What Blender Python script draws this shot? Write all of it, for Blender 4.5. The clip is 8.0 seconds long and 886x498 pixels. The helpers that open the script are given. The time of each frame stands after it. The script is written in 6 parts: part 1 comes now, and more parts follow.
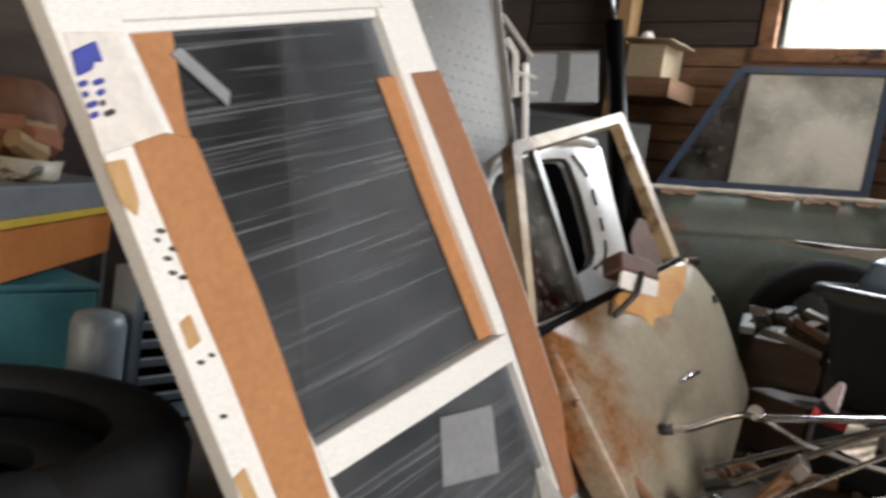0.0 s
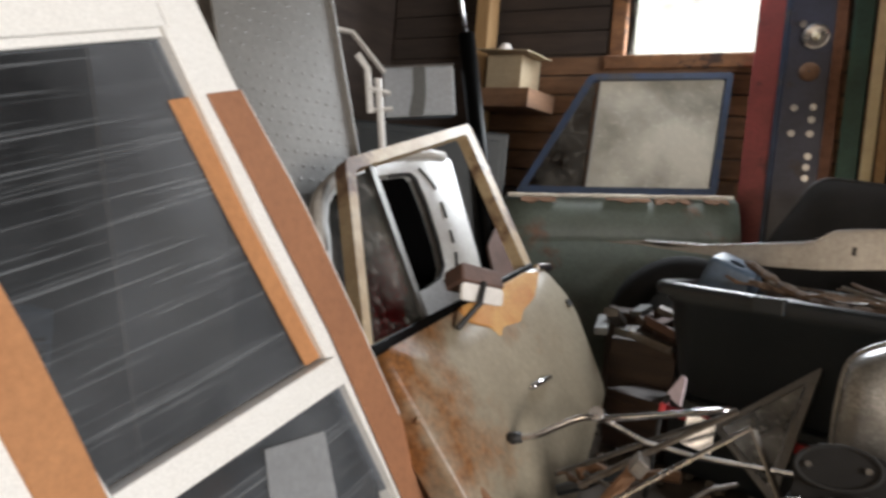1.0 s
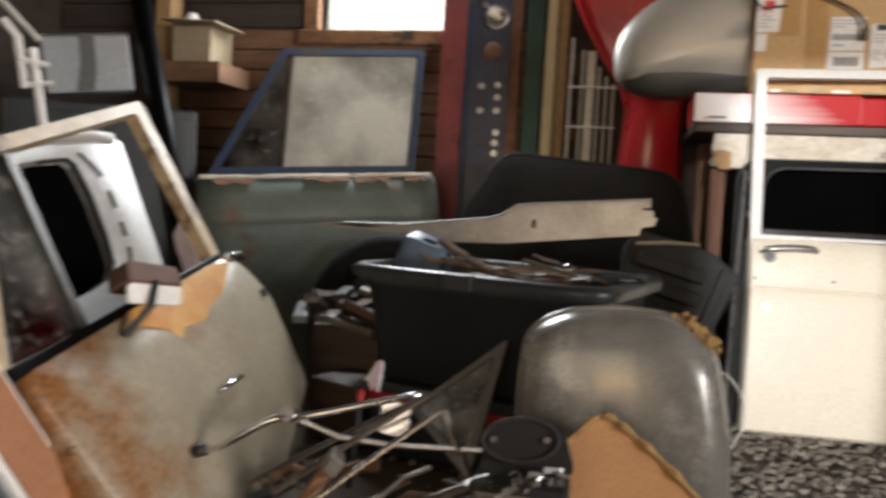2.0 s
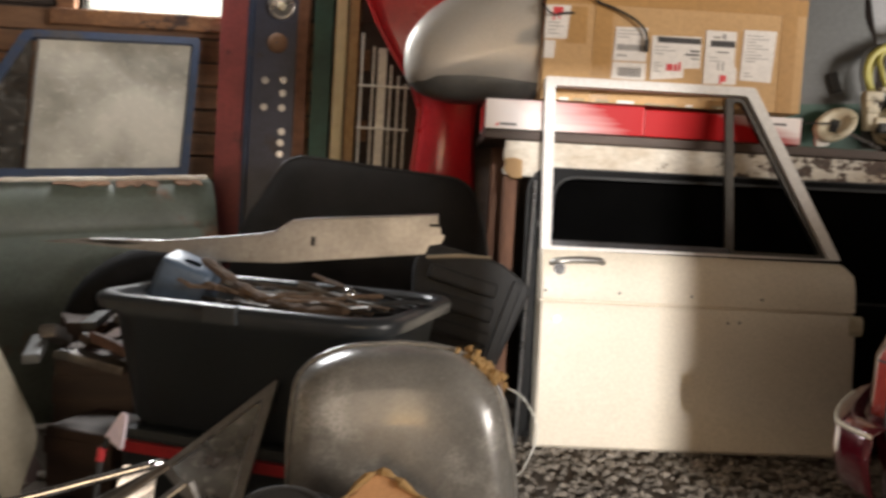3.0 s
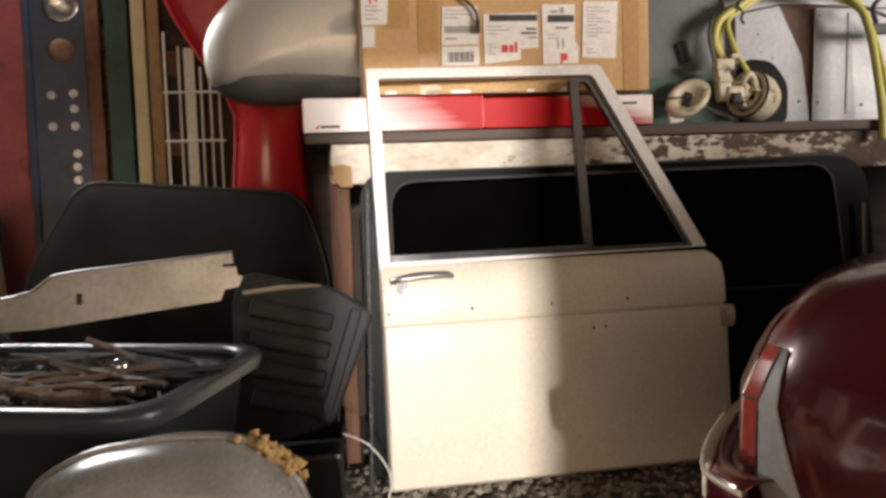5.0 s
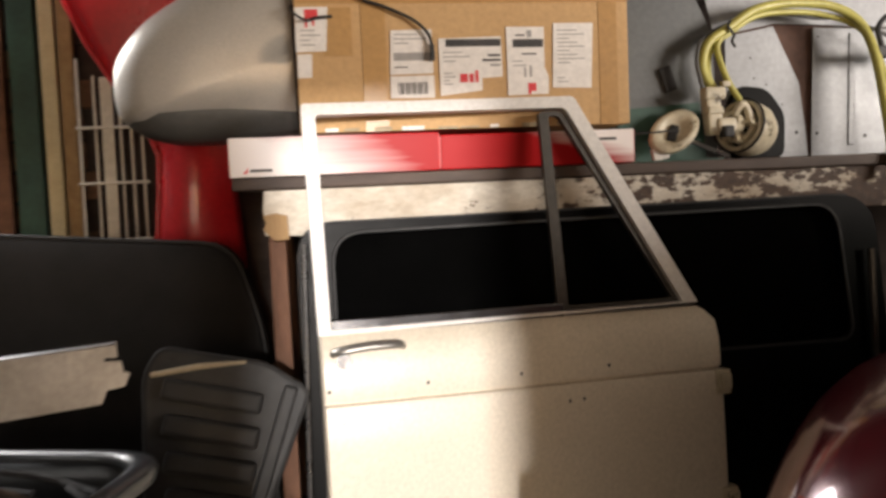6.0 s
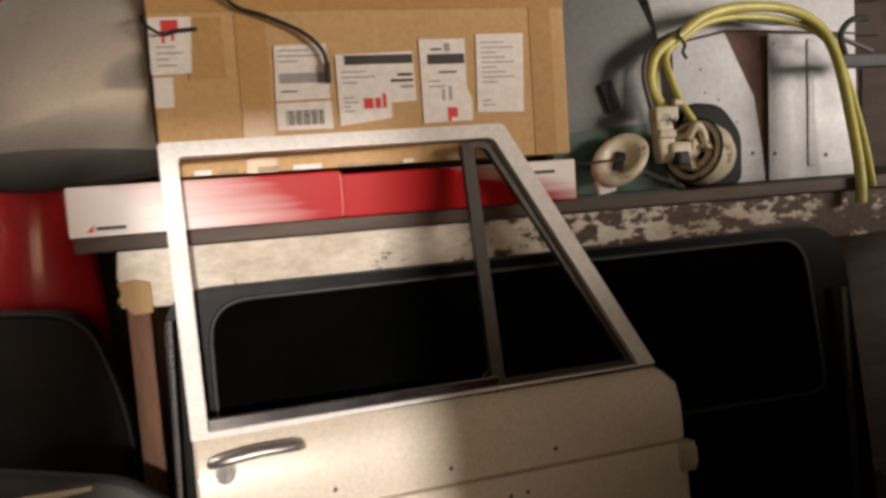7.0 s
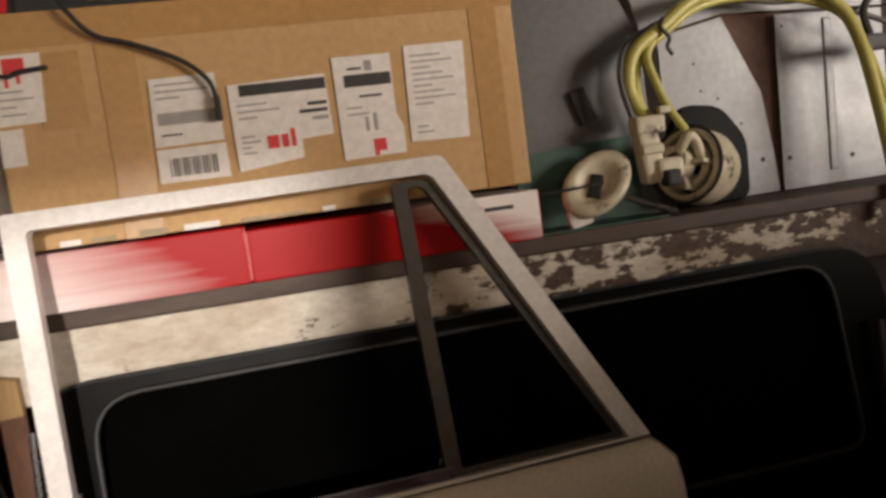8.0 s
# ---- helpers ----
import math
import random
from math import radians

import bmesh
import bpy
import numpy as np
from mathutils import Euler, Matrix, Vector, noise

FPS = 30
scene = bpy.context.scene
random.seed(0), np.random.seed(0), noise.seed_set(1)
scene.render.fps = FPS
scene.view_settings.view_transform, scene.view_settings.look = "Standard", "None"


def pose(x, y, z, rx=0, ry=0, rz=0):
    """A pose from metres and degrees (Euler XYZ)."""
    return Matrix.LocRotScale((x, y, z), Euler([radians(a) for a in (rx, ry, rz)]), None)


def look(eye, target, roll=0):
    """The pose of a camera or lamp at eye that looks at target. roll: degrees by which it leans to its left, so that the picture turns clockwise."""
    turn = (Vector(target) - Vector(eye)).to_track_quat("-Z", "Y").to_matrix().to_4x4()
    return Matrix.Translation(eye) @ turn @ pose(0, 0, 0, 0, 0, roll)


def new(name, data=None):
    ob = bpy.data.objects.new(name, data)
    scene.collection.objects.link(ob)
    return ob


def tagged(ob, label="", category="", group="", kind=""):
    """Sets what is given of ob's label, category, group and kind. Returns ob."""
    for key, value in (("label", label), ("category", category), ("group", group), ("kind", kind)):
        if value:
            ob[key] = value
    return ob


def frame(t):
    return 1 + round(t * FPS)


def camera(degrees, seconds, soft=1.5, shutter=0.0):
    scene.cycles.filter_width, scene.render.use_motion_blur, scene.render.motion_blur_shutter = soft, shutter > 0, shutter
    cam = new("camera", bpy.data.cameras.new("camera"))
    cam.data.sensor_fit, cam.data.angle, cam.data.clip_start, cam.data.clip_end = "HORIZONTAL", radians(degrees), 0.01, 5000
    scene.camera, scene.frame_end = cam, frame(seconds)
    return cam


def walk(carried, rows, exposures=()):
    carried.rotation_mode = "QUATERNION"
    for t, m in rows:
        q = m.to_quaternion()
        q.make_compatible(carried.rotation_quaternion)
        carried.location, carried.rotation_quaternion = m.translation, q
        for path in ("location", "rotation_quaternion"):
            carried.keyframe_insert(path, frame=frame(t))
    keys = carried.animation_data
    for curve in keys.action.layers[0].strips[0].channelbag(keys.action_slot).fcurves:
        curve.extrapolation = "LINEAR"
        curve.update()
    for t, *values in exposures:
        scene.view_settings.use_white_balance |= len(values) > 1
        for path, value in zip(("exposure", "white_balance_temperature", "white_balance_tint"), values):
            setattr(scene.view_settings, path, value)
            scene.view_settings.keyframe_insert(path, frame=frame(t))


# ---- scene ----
cam = camera(57.9, 8.0, soft=3.0, shutter=0.5)
PATH = [
    (0, (0.101, 0.108, 0.665), (-1.16, 1.649, 0.482), 8.1),
    (0.5, (0.156, 0.157, 0.68), (-0.999, 1.784, 0.545), 6.6),
    (1, (0.196, 0.217, 0.685), (-0.876, 1.902, 0.567), 5.0),
    (1.5, (0.217, 0.259, 0.687), (-0.629, 2.067, 0.553), 3.5),
    (2, (0.228, 0.360, 0.711), (-0.216, 2.306, 0.581), 3.0),
    (2.2, (0.238, 0.410, 0.732), (-0.104, 2.376, 0.596), 2.9),
    (3.4, (0.297, 0.646, 0.805), (0.446, 2.636, 0.671), 2.5),
    (4, (0.330, 0.726, 0.832), (0.576, 2.705, 0.683), 0.3),
    (4.6, (0.431, 0.841, 0.856), (0.695, 2.815, 0.667), -1.6),
    (5.8, (0.608, 1.127, 0.940), (0.889, 3.103, 0.804), -2.5),
    (6, (0.625, 1.227, 0.968), (0.942, 3.197, 0.819), -2.5),
    (6.5, (0.664, 1.450, 1.036), (1.077, 3.402, 0.880), -3.6),
    (7, (0.730, 1.609, 1.093), (1.235, 3.536, 0.908), -3.9),
    (7.5, (0.868, 1.776, 1.115), (1.336, 3.715, 0.963), -5.6),
    (8, (0.992, 1.884, 1.181), (1.416, 3.828, 0.965), -7.5),
]
walk(cam, [(t, look(eye, target, roll)) for t, eye, target, roll in PATH],
     exposures=[(0, 0.0, 6250, 10), (1.0, -0.06, 6250, 10), (1.5, 0.0, 6280, 10), (2.0, -0.05, 6400, 10), (3.5, 0.13, 6750, 13), (4.5, 0.16, 6800, 14), (6.0, 0.12, 6850, 14), (6.5, -0.07, 6950, 14), (7.0, -0.28, 7100, 16), (7.5, -0.49, 7350, 17), (8.0, -0.43, 7150, 16)])

# ---- light ----
world = bpy.data.worlds.new("sky")
scene.world = world
world.use_nodes = True
wn = world.node_tree
sky = wn.nodes.new("ShaderNodeTexSky")
sky.sky_type = "NISHITA"
sky.sun_disc = False
sky.sun_elevation, sky.sun_rotation = radians(8), radians(180)
wn.links.new(sky.outputs[0], wn.nodes["Background"].inputs[0])
wn.nodes["Background"].inputs[1].default_value = 0.12


def lamp(name, kind, m, energy, colour, **more):
    data = bpy.data.lights.new(name, kind)
    data.energy, data.color = energy, colour
    if "angle" in more:
        data.angle = more["angle"]
    if "size" in more:
        data.shape, data.size, data.size_y = "RECTANGLE", more["size"][0], more["size"][1]
    ob = new(name, data)
    ob.matrix_world = m
    return ob


SUN_EL = 8.0
XE_IN = 5.6
lamp("sun", "SUN", look((-0.025, -math.cos(radians(SUN_EL)), math.sin(radians(SUN_EL))), (0, 0, 0)), 4.0, (1.0, 0.985, 0.96), angle=radians(1.4))
# daylight of the open garage door behind the walker, and of the window
lamp("doorway_daylight", "AREA", look((-0.645, -3.12, 1.05), (-0.645, 2, 1.05)), 56, (1.0, 0.8, 0.6), size=(3.05, 2.0))
# fill lamp added at an unseen side opening, brightens east-facing surfaces
lamp("side_fill_daylight", "AREA", look((XE_IN - 0.02, -0.35, 1.3), (-1.0, 0.8, 0.9)), 470, (1.0, 0.94, 0.87), size=(2.4, 1.5))
lamp("window_daylight", "AREA", look((-0.86, 3.86, 1.78), (-0.7, 1.0, 0.6)), 55, (0.95, 0.98, 1.0), size=(0.56, 0.62))


# ---- materials ----
def mat(name, a, b=None, rough=0.6, metal=0.0, scale=6.0, fine=60.0, bump=0.15, spots=None, spot_at=0.62, spot_scale=3.0, coat=0.0, stretch=(1, 1, 1), jitter=0.0, soft=0.06, spec=0.5, lean=None):
    """Two tones at a broad and a fine scale, optional stains with a shape of their own, gloss that varies, fine relief."""
    m = bpy.data.materials.new(name)
    m.use_nodes = True
    t = m.node_tree
    p = t.nodes["Principled BSDF"]
    b = b or tuple(c * 0.72 for c in a)
    co = t.nodes.new("ShaderNodeTexCoord")
    mp = t.nodes.new("ShaderNodeMapping")
    mp.inputs["Scale"].default_value = stretch
    t.links.new(co.outputs["Object"], mp.inputs["Vector"])

    def noisy(s, detail=6.0):
        n = t.nodes.new("ShaderNodeTexNoise")
        n.inputs["Scale"].default_value, n.inputs["Detail"].default_value, n.inputs["Roughness"].default_value = s, detail, 0.62
        t.links.new(mp.outputs[0], n.inputs["Vector"])
        return n.outputs["Fac"]

    def blend(f, x, y):
        n = t.nodes.new("ShaderNodeMix")
        n.data_type = "RGBA"
        t.links.new(f, n.inputs["Factor"])
        for v, i in ((x, 6), (y, 7)):
            if isinstance(v, tuple):
                n.inputs[i].default_value = (*v, 1)
            else:
                t.links.new(v, n.inputs[i])
        return n.outputs[2]

    def ramp(f, lo, hi):
        n = t.nodes.new("ShaderNodeMapRange")
        n.inputs[1].default_value, n.inputs[2].default_value = lo, hi
        t.links.new(f, n.inputs[0])
        return n.outputs[0]

    broad, small = noisy(scale), noisy(fine, 4.0)
    col = blend(ramp(broad, 0.32, 0.68), a, b)
    col = blend(ramp(small, 0.3, 1.3), col, tuple(c * 0.55 for c in b))
    if spots:
        patch_ = noisy(spot_scale, 9.0)
        if lean:
            sx = t.nodes.new("ShaderNodeSeparateXYZ")
            t.links.new(co.outputs["Object"], sx.inputs[0])
            for axis_, at_, k_ in lean:
                n = t.nodes.new("ShaderNodeMath")
                n.operation = "MULTIPLY_ADD"
                n.inputs[1].default_value, n.inputs[2].default_value = k_, -at_ * k_
                t.links.new(sx.outputs[axis_], n.inputs[0])
                n2 = t.nodes.new("ShaderNodeMath")
                t.links.new(n.outputs[0], n2.inputs[0])
                t.links.new(patch_, n2.inputs[1])
                patch_ = n2.outputs[0]
        where = ramp(patch_, spot_at, spot_at + soft)
        col = blend(where, col, blend(ramp(small, 0.35, 0.65), spots, tuple(c * 0.5 for c in spots)))
    if jitter:
        oi = t.nodes.new("ShaderNodeObjectInfo")
        gm = t.nodes.new("ShaderNodeNewGeometry")
        add = t.nodes.new("ShaderNodeMath")
        t.links.new(oi.outputs["Random"], add.inputs[0])
        t.links.new(gm.outputs["Random Per Island"], add.inputs[1])
        hs = t.nodes.new("ShaderNodeHueSaturation")
        mr = t.nodes.new("ShaderNodeMapRange")
        mr.inputs[2].default_value, mr.inputs[3].default_value, mr.inputs[4].default_value = 2.0, 1 - jitter, 1 + jitter
        t.links.new(add.outputs[0], mr.inputs[0])
        t.links.new(mr.outputs[0], hs.inputs["Value"])
        t.links.new(col, hs.inputs["Color"])
        col = hs.outputs[0]
    t.links.new(col, p.inputs["Base Color"])
    mr = t.nodes.new("ShaderNodeMapRange")
    mr.inputs[3].default_value, mr.inputs[4].default_value = max(0.03, rough - 0.12), min(1, rough + 0.14)
    t.links.new(broad, mr.inputs[0])
    t.links.new(mr.outputs[0], p.inputs["Roughness"])
    p.inputs["Metallic"].default_value = metal
    p.inputs["Specular IOR Level"].default_value = spec
    p.inputs["Coat Weight"].default_value, p.inputs["Coat Roughness"].default_value = coat, 0.08
    bp = t.nodes.new("ShaderNodeBump")
    bp.inputs["Strength"].default_value, bp.inputs["Distance"].default_value = bump, 0.004
    t.links.new(small, bp.inputs["Height"])
    t.links.new(bp.outputs[0], p.inputs["Normal"])
    return m


def glass(name, colour, rough, alpha_mix=0.5, dirt=(0.5, 0.5, 0.45), scale=8.0, stretch=(1, 1, 1), lo=0.35, hi=0.75, crease=0.0, crease_scale=5.0, turn=(0, 0, 0), fold=None):
    """Dusty glass: clear, glossy glass mixed with a film of dirt that comes and goes."""
    m = bpy.data.materials.new(name)
    m.use_nodes = True
    t = m.node_tree
    out = t.nodes["Material Output"]
    p = t.nodes["Principled BSDF"]
    p.inputs["Base Color"].default_value, p.inputs["Roughness"].default_value = (*dirt, 1), 0.7
    g = t.nodes.new("ShaderNodeBsdfTransparent")
    g.inputs[0].default_value = (*colour, 1)
    gl = t.nodes.new("ShaderNodeBsdfGlossy")
    gl.inputs["Roughness"].default_value = rough
    fr = t.nodes.new("ShaderNodeFresnel")
    clear = t.nodes.new("ShaderNodeMixShader")
    t.links.new(fr.outputs[0], clear.inputs[0])
    t.links.new(g.outputs[0], clear.inputs[1])
    t.links.new(gl.outputs[0], clear.inputs[2])
    co = t.nodes.new("ShaderNodeTexCoord")
    mp = t.nodes.new("ShaderNodeMapping")
    mp.inputs["Scale"].default_value = stretch
    n = t.nodes.new("ShaderNodeTexNoise")
    n.inputs["Scale"].default_value, n.inputs["Detail"].default_value = scale, 8
    mr = t.nodes.new("ShaderNodeMapRange")
    mr.inputs[1].default_value, mr.inputs[2].default_value, mr.inputs[4].default_value = lo, hi, alpha_mix
    t.links.new(co.outputs["Object"], mp.inputs[0])
    t.links.new(mp.outputs[0], n.inputs["Vector"])
    t.links.new(n.outputs["Fac"], mr.inputs[0])
    film = mr.outputs[0]
    mp.inputs["Rotation"].default_value = [radians(a) for a in turn]
    if crease:
        n2 = t.nodes.new("ShaderNodeTexNoise")
        n2.inputs["Scale"].default_value, n2.inputs["Detail"].default_value = crease_scale, 5
        n2.inputs["Distortion"].default_value = 0.6
        mp2 = t.nodes.new("ShaderNodeMapping")
        mp2.inputs["Scale"].default_value = tuple(c * (3.2 if c > 2 else 1.0) for c in stretch)
        mp2.inputs["Rotation"].default_value = [radians(a) for a in turn]
        if fold:
            mp2.vector_type = "TEXTURE"
            mp2.inputs["Scale"].default_value = fold
        t.links.new(co.outputs["Object"], mp2.inputs[0])
        t.links.new(mp2.outputs[0], n2.inputs["Vector"])
        m2 = t.nodes.new("ShaderNodeMapRange")
        m2.inputs[1].default_value, m2.inputs[2].default_value, m2.inputs[4].default_value = 0.55, 0.74, crease
        t.links.new(n2.outputs["Fac"], m2.inputs[0])
        ad = t.nodes.new("ShaderNodeMath")
        t.links.new(film, ad.inputs[0])
        t.links.new(m2.outputs[0], ad.inputs[1])
        film = ad.outputs[0]
    mix = t.nodes.new("ShaderNodeMixShader")
    t.links.new(film, mix.inputs[0])
    t.links.new(clear.outputs[0], mix.inputs[1])
    t.links.new(p.outputs[0], mix.inputs[2])
    t.links.new(mix.outputs[0], out.inputs[0])
    return m


def glow(name, colour, strength):
    m = bpy.data.materials.new(name)
    m.use_nodes = True
    p = m.node_tree.nodes["Principled BSDF"]
    p.inputs["Emission Color"].default_value, p.inputs["Emission Strength"].default_value = (*colour, 1), strength
    return m


M_SOIL = mat("soil", (0.16, 0.125, 0.095), (0.09, 0.07, 0.055), 0.95, scale=4, fine=90, bump=0.6)
M_STONE = mat("gravel", (0.42, 0.37, 0.31), (0.2, 0.165, 0.13), 0.85, scale=20, fine=150, jitter=0.6)
M_WALL = mat("dark_siding", (0.06, 0.042, 0.034), (0.035, 0.026, 0.022), 0.85, scale=3, fine=40, bump=0.5, stretch=(1, 1, 6), jitter=0.3)
M_LATH = mat("raw_sheathing", (0.26, 0.14, 0.075), (0.13, 0.07, 0.04), 0.85, scale=5, fine=50, bump=0.5, stretch=(1, 1, 5), jitter=0.35)
M_JAMB = mat("weathered_jamb", (0.30, 0.145, 0.06), (0.13, 0.06, 0.03), 0.85, scale=7, fine=45, bump=0.9, spots=(0.06, 0.03, 0.018), spot_at=0.56, spot_scale=12, stretch=(1, 1, 1.6))
M_PINE = mat("pine", (0.46, 0.3, 0.14), (0.32, 0.19, 0.085), 0.7, scale=4, fine=40, stretch=(6, 6, 0.7), bump=0.25)
M_CREAMBOARD = mat("cream_painted_board", (0.80, 0.70, 0.44), (0.66, 0.55, 0.33), 0.55, scale=5, fine=50, stretch=(3, 3, 0.6), spots=(0.25, 0.17, 0.09), spot_at=0.68)
M_BROWNWOOD = mat("brown_wood", (0.24, 0.11, 0.06), (0.13, 0.06, 0.035), 0.7, scale=5, fine=45, stretch=(5, 5, 0.8), bump=0.3)
M_BENCHTOP = mat("oily_bench_wood", (0.085, 0.05, 0.033), (0.04, 0.026, 0.02), 0.6, scale=4, fine=40, stretch=(0.8, 5, 5), bump=0.3)
M_PEEL = mat("peeling_white_paint", (0.78, 0.75, 0.67), (0.42, 0.34, 0.25), 0.65, scale=5, fine=70, spots=(0.08, 0.045, 0.028), spot_at=0.57, spot_scale=26, stretch=(0.6, 1, 1.2), bump=0.5, soft=0.06, lean=(("X", 0.75, 0.19),))
M_GREEN = mat("green_paint", (0.035, 0.11, 0.082), (0.022, 0.06, 0.048), 0.5, scale=6, spec=0.4)
M_REDPOST = mat("red_paint_worn", (0.27, 0.045, 0.045), (0.16, 0.03, 0.03), 0.5, scale=5, spots=(0.05, 0.02, 0.02), spot_at=0.58)
M_NAVY = mat("navy_paint", (0.052, 0.06, 0.1), (0.032, 0.037, 0.06), 0.4, scale=7, spots=(0.055, 0.036, 0.03), spot_at=0.58, spec=0.5)
M_BLUEFRAME = mat("blue_paint", (0.016, 0.034, 0.082), (0.010, 0.02, 0.045), 0.5, scale=8, spots=(0.06, 0.05, 0.045), spot_at=0.56)
M_STEEL = mat("bright_steel", (0.62, 0.62, 0.62), (0.42, 0.42, 0.43), 0.28, 1.0, scale=14, fine=120, bump=0.08)
M_SILL = mat("tarnished_chrome", (0.34, 0.34, 0.35), (0.16, 0.16, 0.165), 0.14, 1.0, scale=9, bump=0.03)
M_CHROME = mat("chrome", (0.75, 0.75, 0.76), (0.6, 0.6, 0.62), 0.14, 1.0, scale=20, bump=0.04)
M_TRIM = mat("dull_aluminium", (0.50, 0.485, 0.455), (0.34, 0.325, 0.30), 0.36, 0.85, scale=7, fine=80, spots=(0.24, 0.2, 0.14), spot_at=0.62, bump=0.15)
M_DOORPAINT = mat("cream_car_paint", (0.77, 0.695, 0.575), (0.72, 0.64, 0.52), 0.36, scale=4, fine=110, bump=0.03, coat=0.12, spots=(0.58, 0.51, 0.41), spot_at=0.68)
M_DOORFRAME = mat("white_frame_paint", (0.72, 0.70, 0.67), (0.66, 0.63, 0.6), 0.42, scale=8, fine=90, bump=0.05)
M_DARKRUB = mat("dark_rubber", (0.022, 0.022, 0.022), (0.012, 0.012, 0.013), 0.6, scale=10)
M_GREYBAR = mat("grey_divider_bar", (0.10, 0.092, 0.082), (0.065, 0.06, 0.054), 0.36, 0.6, scale=12)
M_BLACKPAINT = mat("black_car_paint", (0.0022, 0.0023, 0.0025), (0.003, 0.003, 0.003), 0.35, scale=6, bump=0.03, spec=0.05)
M_BLACKPL = mat("black_plastic", (0.019, 0.024, 0.028), (0.028, 0.033, 0.037), 0.36, scale=5, bump=0.06, spots=(0.08, 0.078, 0.074), spot_at=0.7, spec=0.45)
M_BLACKGLOSS = mat("glossy_black_plastic", (0.02, 0.024, 0.028), (0.03, 0.033, 0.036), 0.3, scale=5, bump=0.04, spec=0.35)
M_CHARCOAL = mat("charcoal_cloth", (0.032, 0.031, 0.031), (0.021, 0.0205, 0.0205), 0.9, scale=5, fine=260, bump=0.35, spec=0.15)
M_RUBBERMAT = mat("ribbed_black_rubber", (0.045, 0.045, 0.0455), (0.026, 0.026, 0.0265), 0.45, scale=8, bump=0.1, spots=(0.08, 0.075, 0.068), spot_at=0.66, spec=0.25)
M_VINYL = mat("grey_vinyl", (0.23, 0.222, 0.205), (0.13, 0.125, 0.114), 0.24, scale=6, fine=160, bump=0.13, spots=(0.36, 0.35, 0.325), spot_at=0.53, spot_scale=7, soft=0.14, coat=0.35)
M_FOAM = mat("old_foam", (0.50, 0.33, 0.14), (0.34, 0.2, 0.08), 0.95, scale=20, fine=120, bump=0.8)
M_TAN = mat("tan_fibre_pad", (0.60, 0.33, 0.155), (0.48, 0.245, 0.11), 0.9, scale=6, fine=120, bump=0.4, spots=(0.2, 0.1, 0.05), spot_at=0.64)
M_CARTON = mat("corrugated_carton", (0.56, 0.355, 0.165), (0.51, 0.315, 0.145), 0.75, scale=3, fine=70, bump=0.08)
M_TAPE = mat("brown_packing_tape", (0.47, 0.27, 0.105), (0.42, 0.24, 0.092), 0.3, scale=6, bump=0.05)
M_PAPER = mat("white_label_paper", (0.80, 0.76, 0.72), (0.74, 0.70, 0.66), 0.6, scale=6, bump=0.03)
M_INK = mat("black_ink", (0.05, 0.045, 0.045), (0.03, 0.03, 0.03), 0.6, bump=0.02)
M_GREYINK = mat("grey_ink", (0.38, 0.36, 0.35), (0.3, 0.29, 0.28), 0.6, bump=0.02)
M_REDINK = mat("red_ink", (0.72, 0.05, 0.06), (0.62, 0.04, 0.05), 0.5, bump=0.02)
M_REDCARD = mat("red_printed_card", (0.66, 0.035, 0.035), (0.56, 0.022, 0.025), 0.35, scale=9, bump=0.04)
M_SILVER = mat("silver_car_paint", (0.55, 0.52, 0.47), (0.50, 0.47, 0.42), 0.38, 0.35, scale=3, fine=200, bump=0.03, coat=0.2)
M_DARKGREY = mat("dark_grey_trim", (0.10, 0.10, 0.095), (0.075, 0.075, 0.07), 0.5, scale=5, bump=0.05)
M_REDPAINT = mat("red_car_paint", (0.62, 0.026, 0.034), (0.52, 0.02, 0.028), 0.28, scale=3, bump=0.02, coat=0.4)
M_MAROON = mat("maroon_metallic_paint", (0.095, 0.006, 0.012), (0.07, 0.0045, 0.009), 0.2, 0.2, scale=4, fine=220, bump=0.02, coat=1.0)
M_LENS = mat("red_lamp_lens", (0.46, 0.07, 0.05), (0.36, 0.05, 0.04), 0.22, scale=30, bump=0.05, coat=0.4)
M_FILLER = mat("grey_filler", (0.42, 0.41, 0.39), (0.33, 0.32, 0.31), 0.6, scale=6, bump=0.06)
M_WIRE = mat("white_coated_wire", (0.86, 0.84, 0.76), (0.74, 0.72, 0.64), 0.4, scale=12, spots=(0.4, 0.25, 0.12), spot_at=0.7)
M_PALEGREEN = mat("pale_green_paint", (0.13, 0.155, 0.13), (0.07, 0.082, 0.066), 0.5, scale=3.2, fine=70, spots=(0.15, 0.068, 0.034), spot_at=0.57, spot_scale=4.5, soft=0.1, bump=0.2)
M_RUSTDOOR = mat("rusty_cream_paint", (0.36, 0.315, 0.235), (0.235, 0.2, 0.145), 0.42, scale=3, fine=70, spots=(0.25, 0.105, 0.032), spot_at=0.47, spot_scale=4.0, soft=0.2, bump=0.2, lean=(("X", 1.85, -0.45), ("Y", 0.38, 0.35)))
M_PEELRUST = mat("peeled_orange_rust", (0.60, 0.37, 0.12), (0.46, 0.19, 0.05), 0.6, scale=9, fine=90, spots=(0.62, 0.5, 0.3), spot_at=0.6, bump=0.3)
M_RUSTFRAME = mat("rusty_white_frame", (0.44, 0.34, 0.20), (0.30, 0.20, 0.105), 0.55, scale=9, fine=80, spots=(0.13, 0.06, 0.028), spot_at=0.54, bump=0.25)
M_GREYFRAME = mat("grey_primer", (0.46, 0.43, 0.395), (0.36, 0.335, 0.305), 0.45, scale=6, bump=0.08)
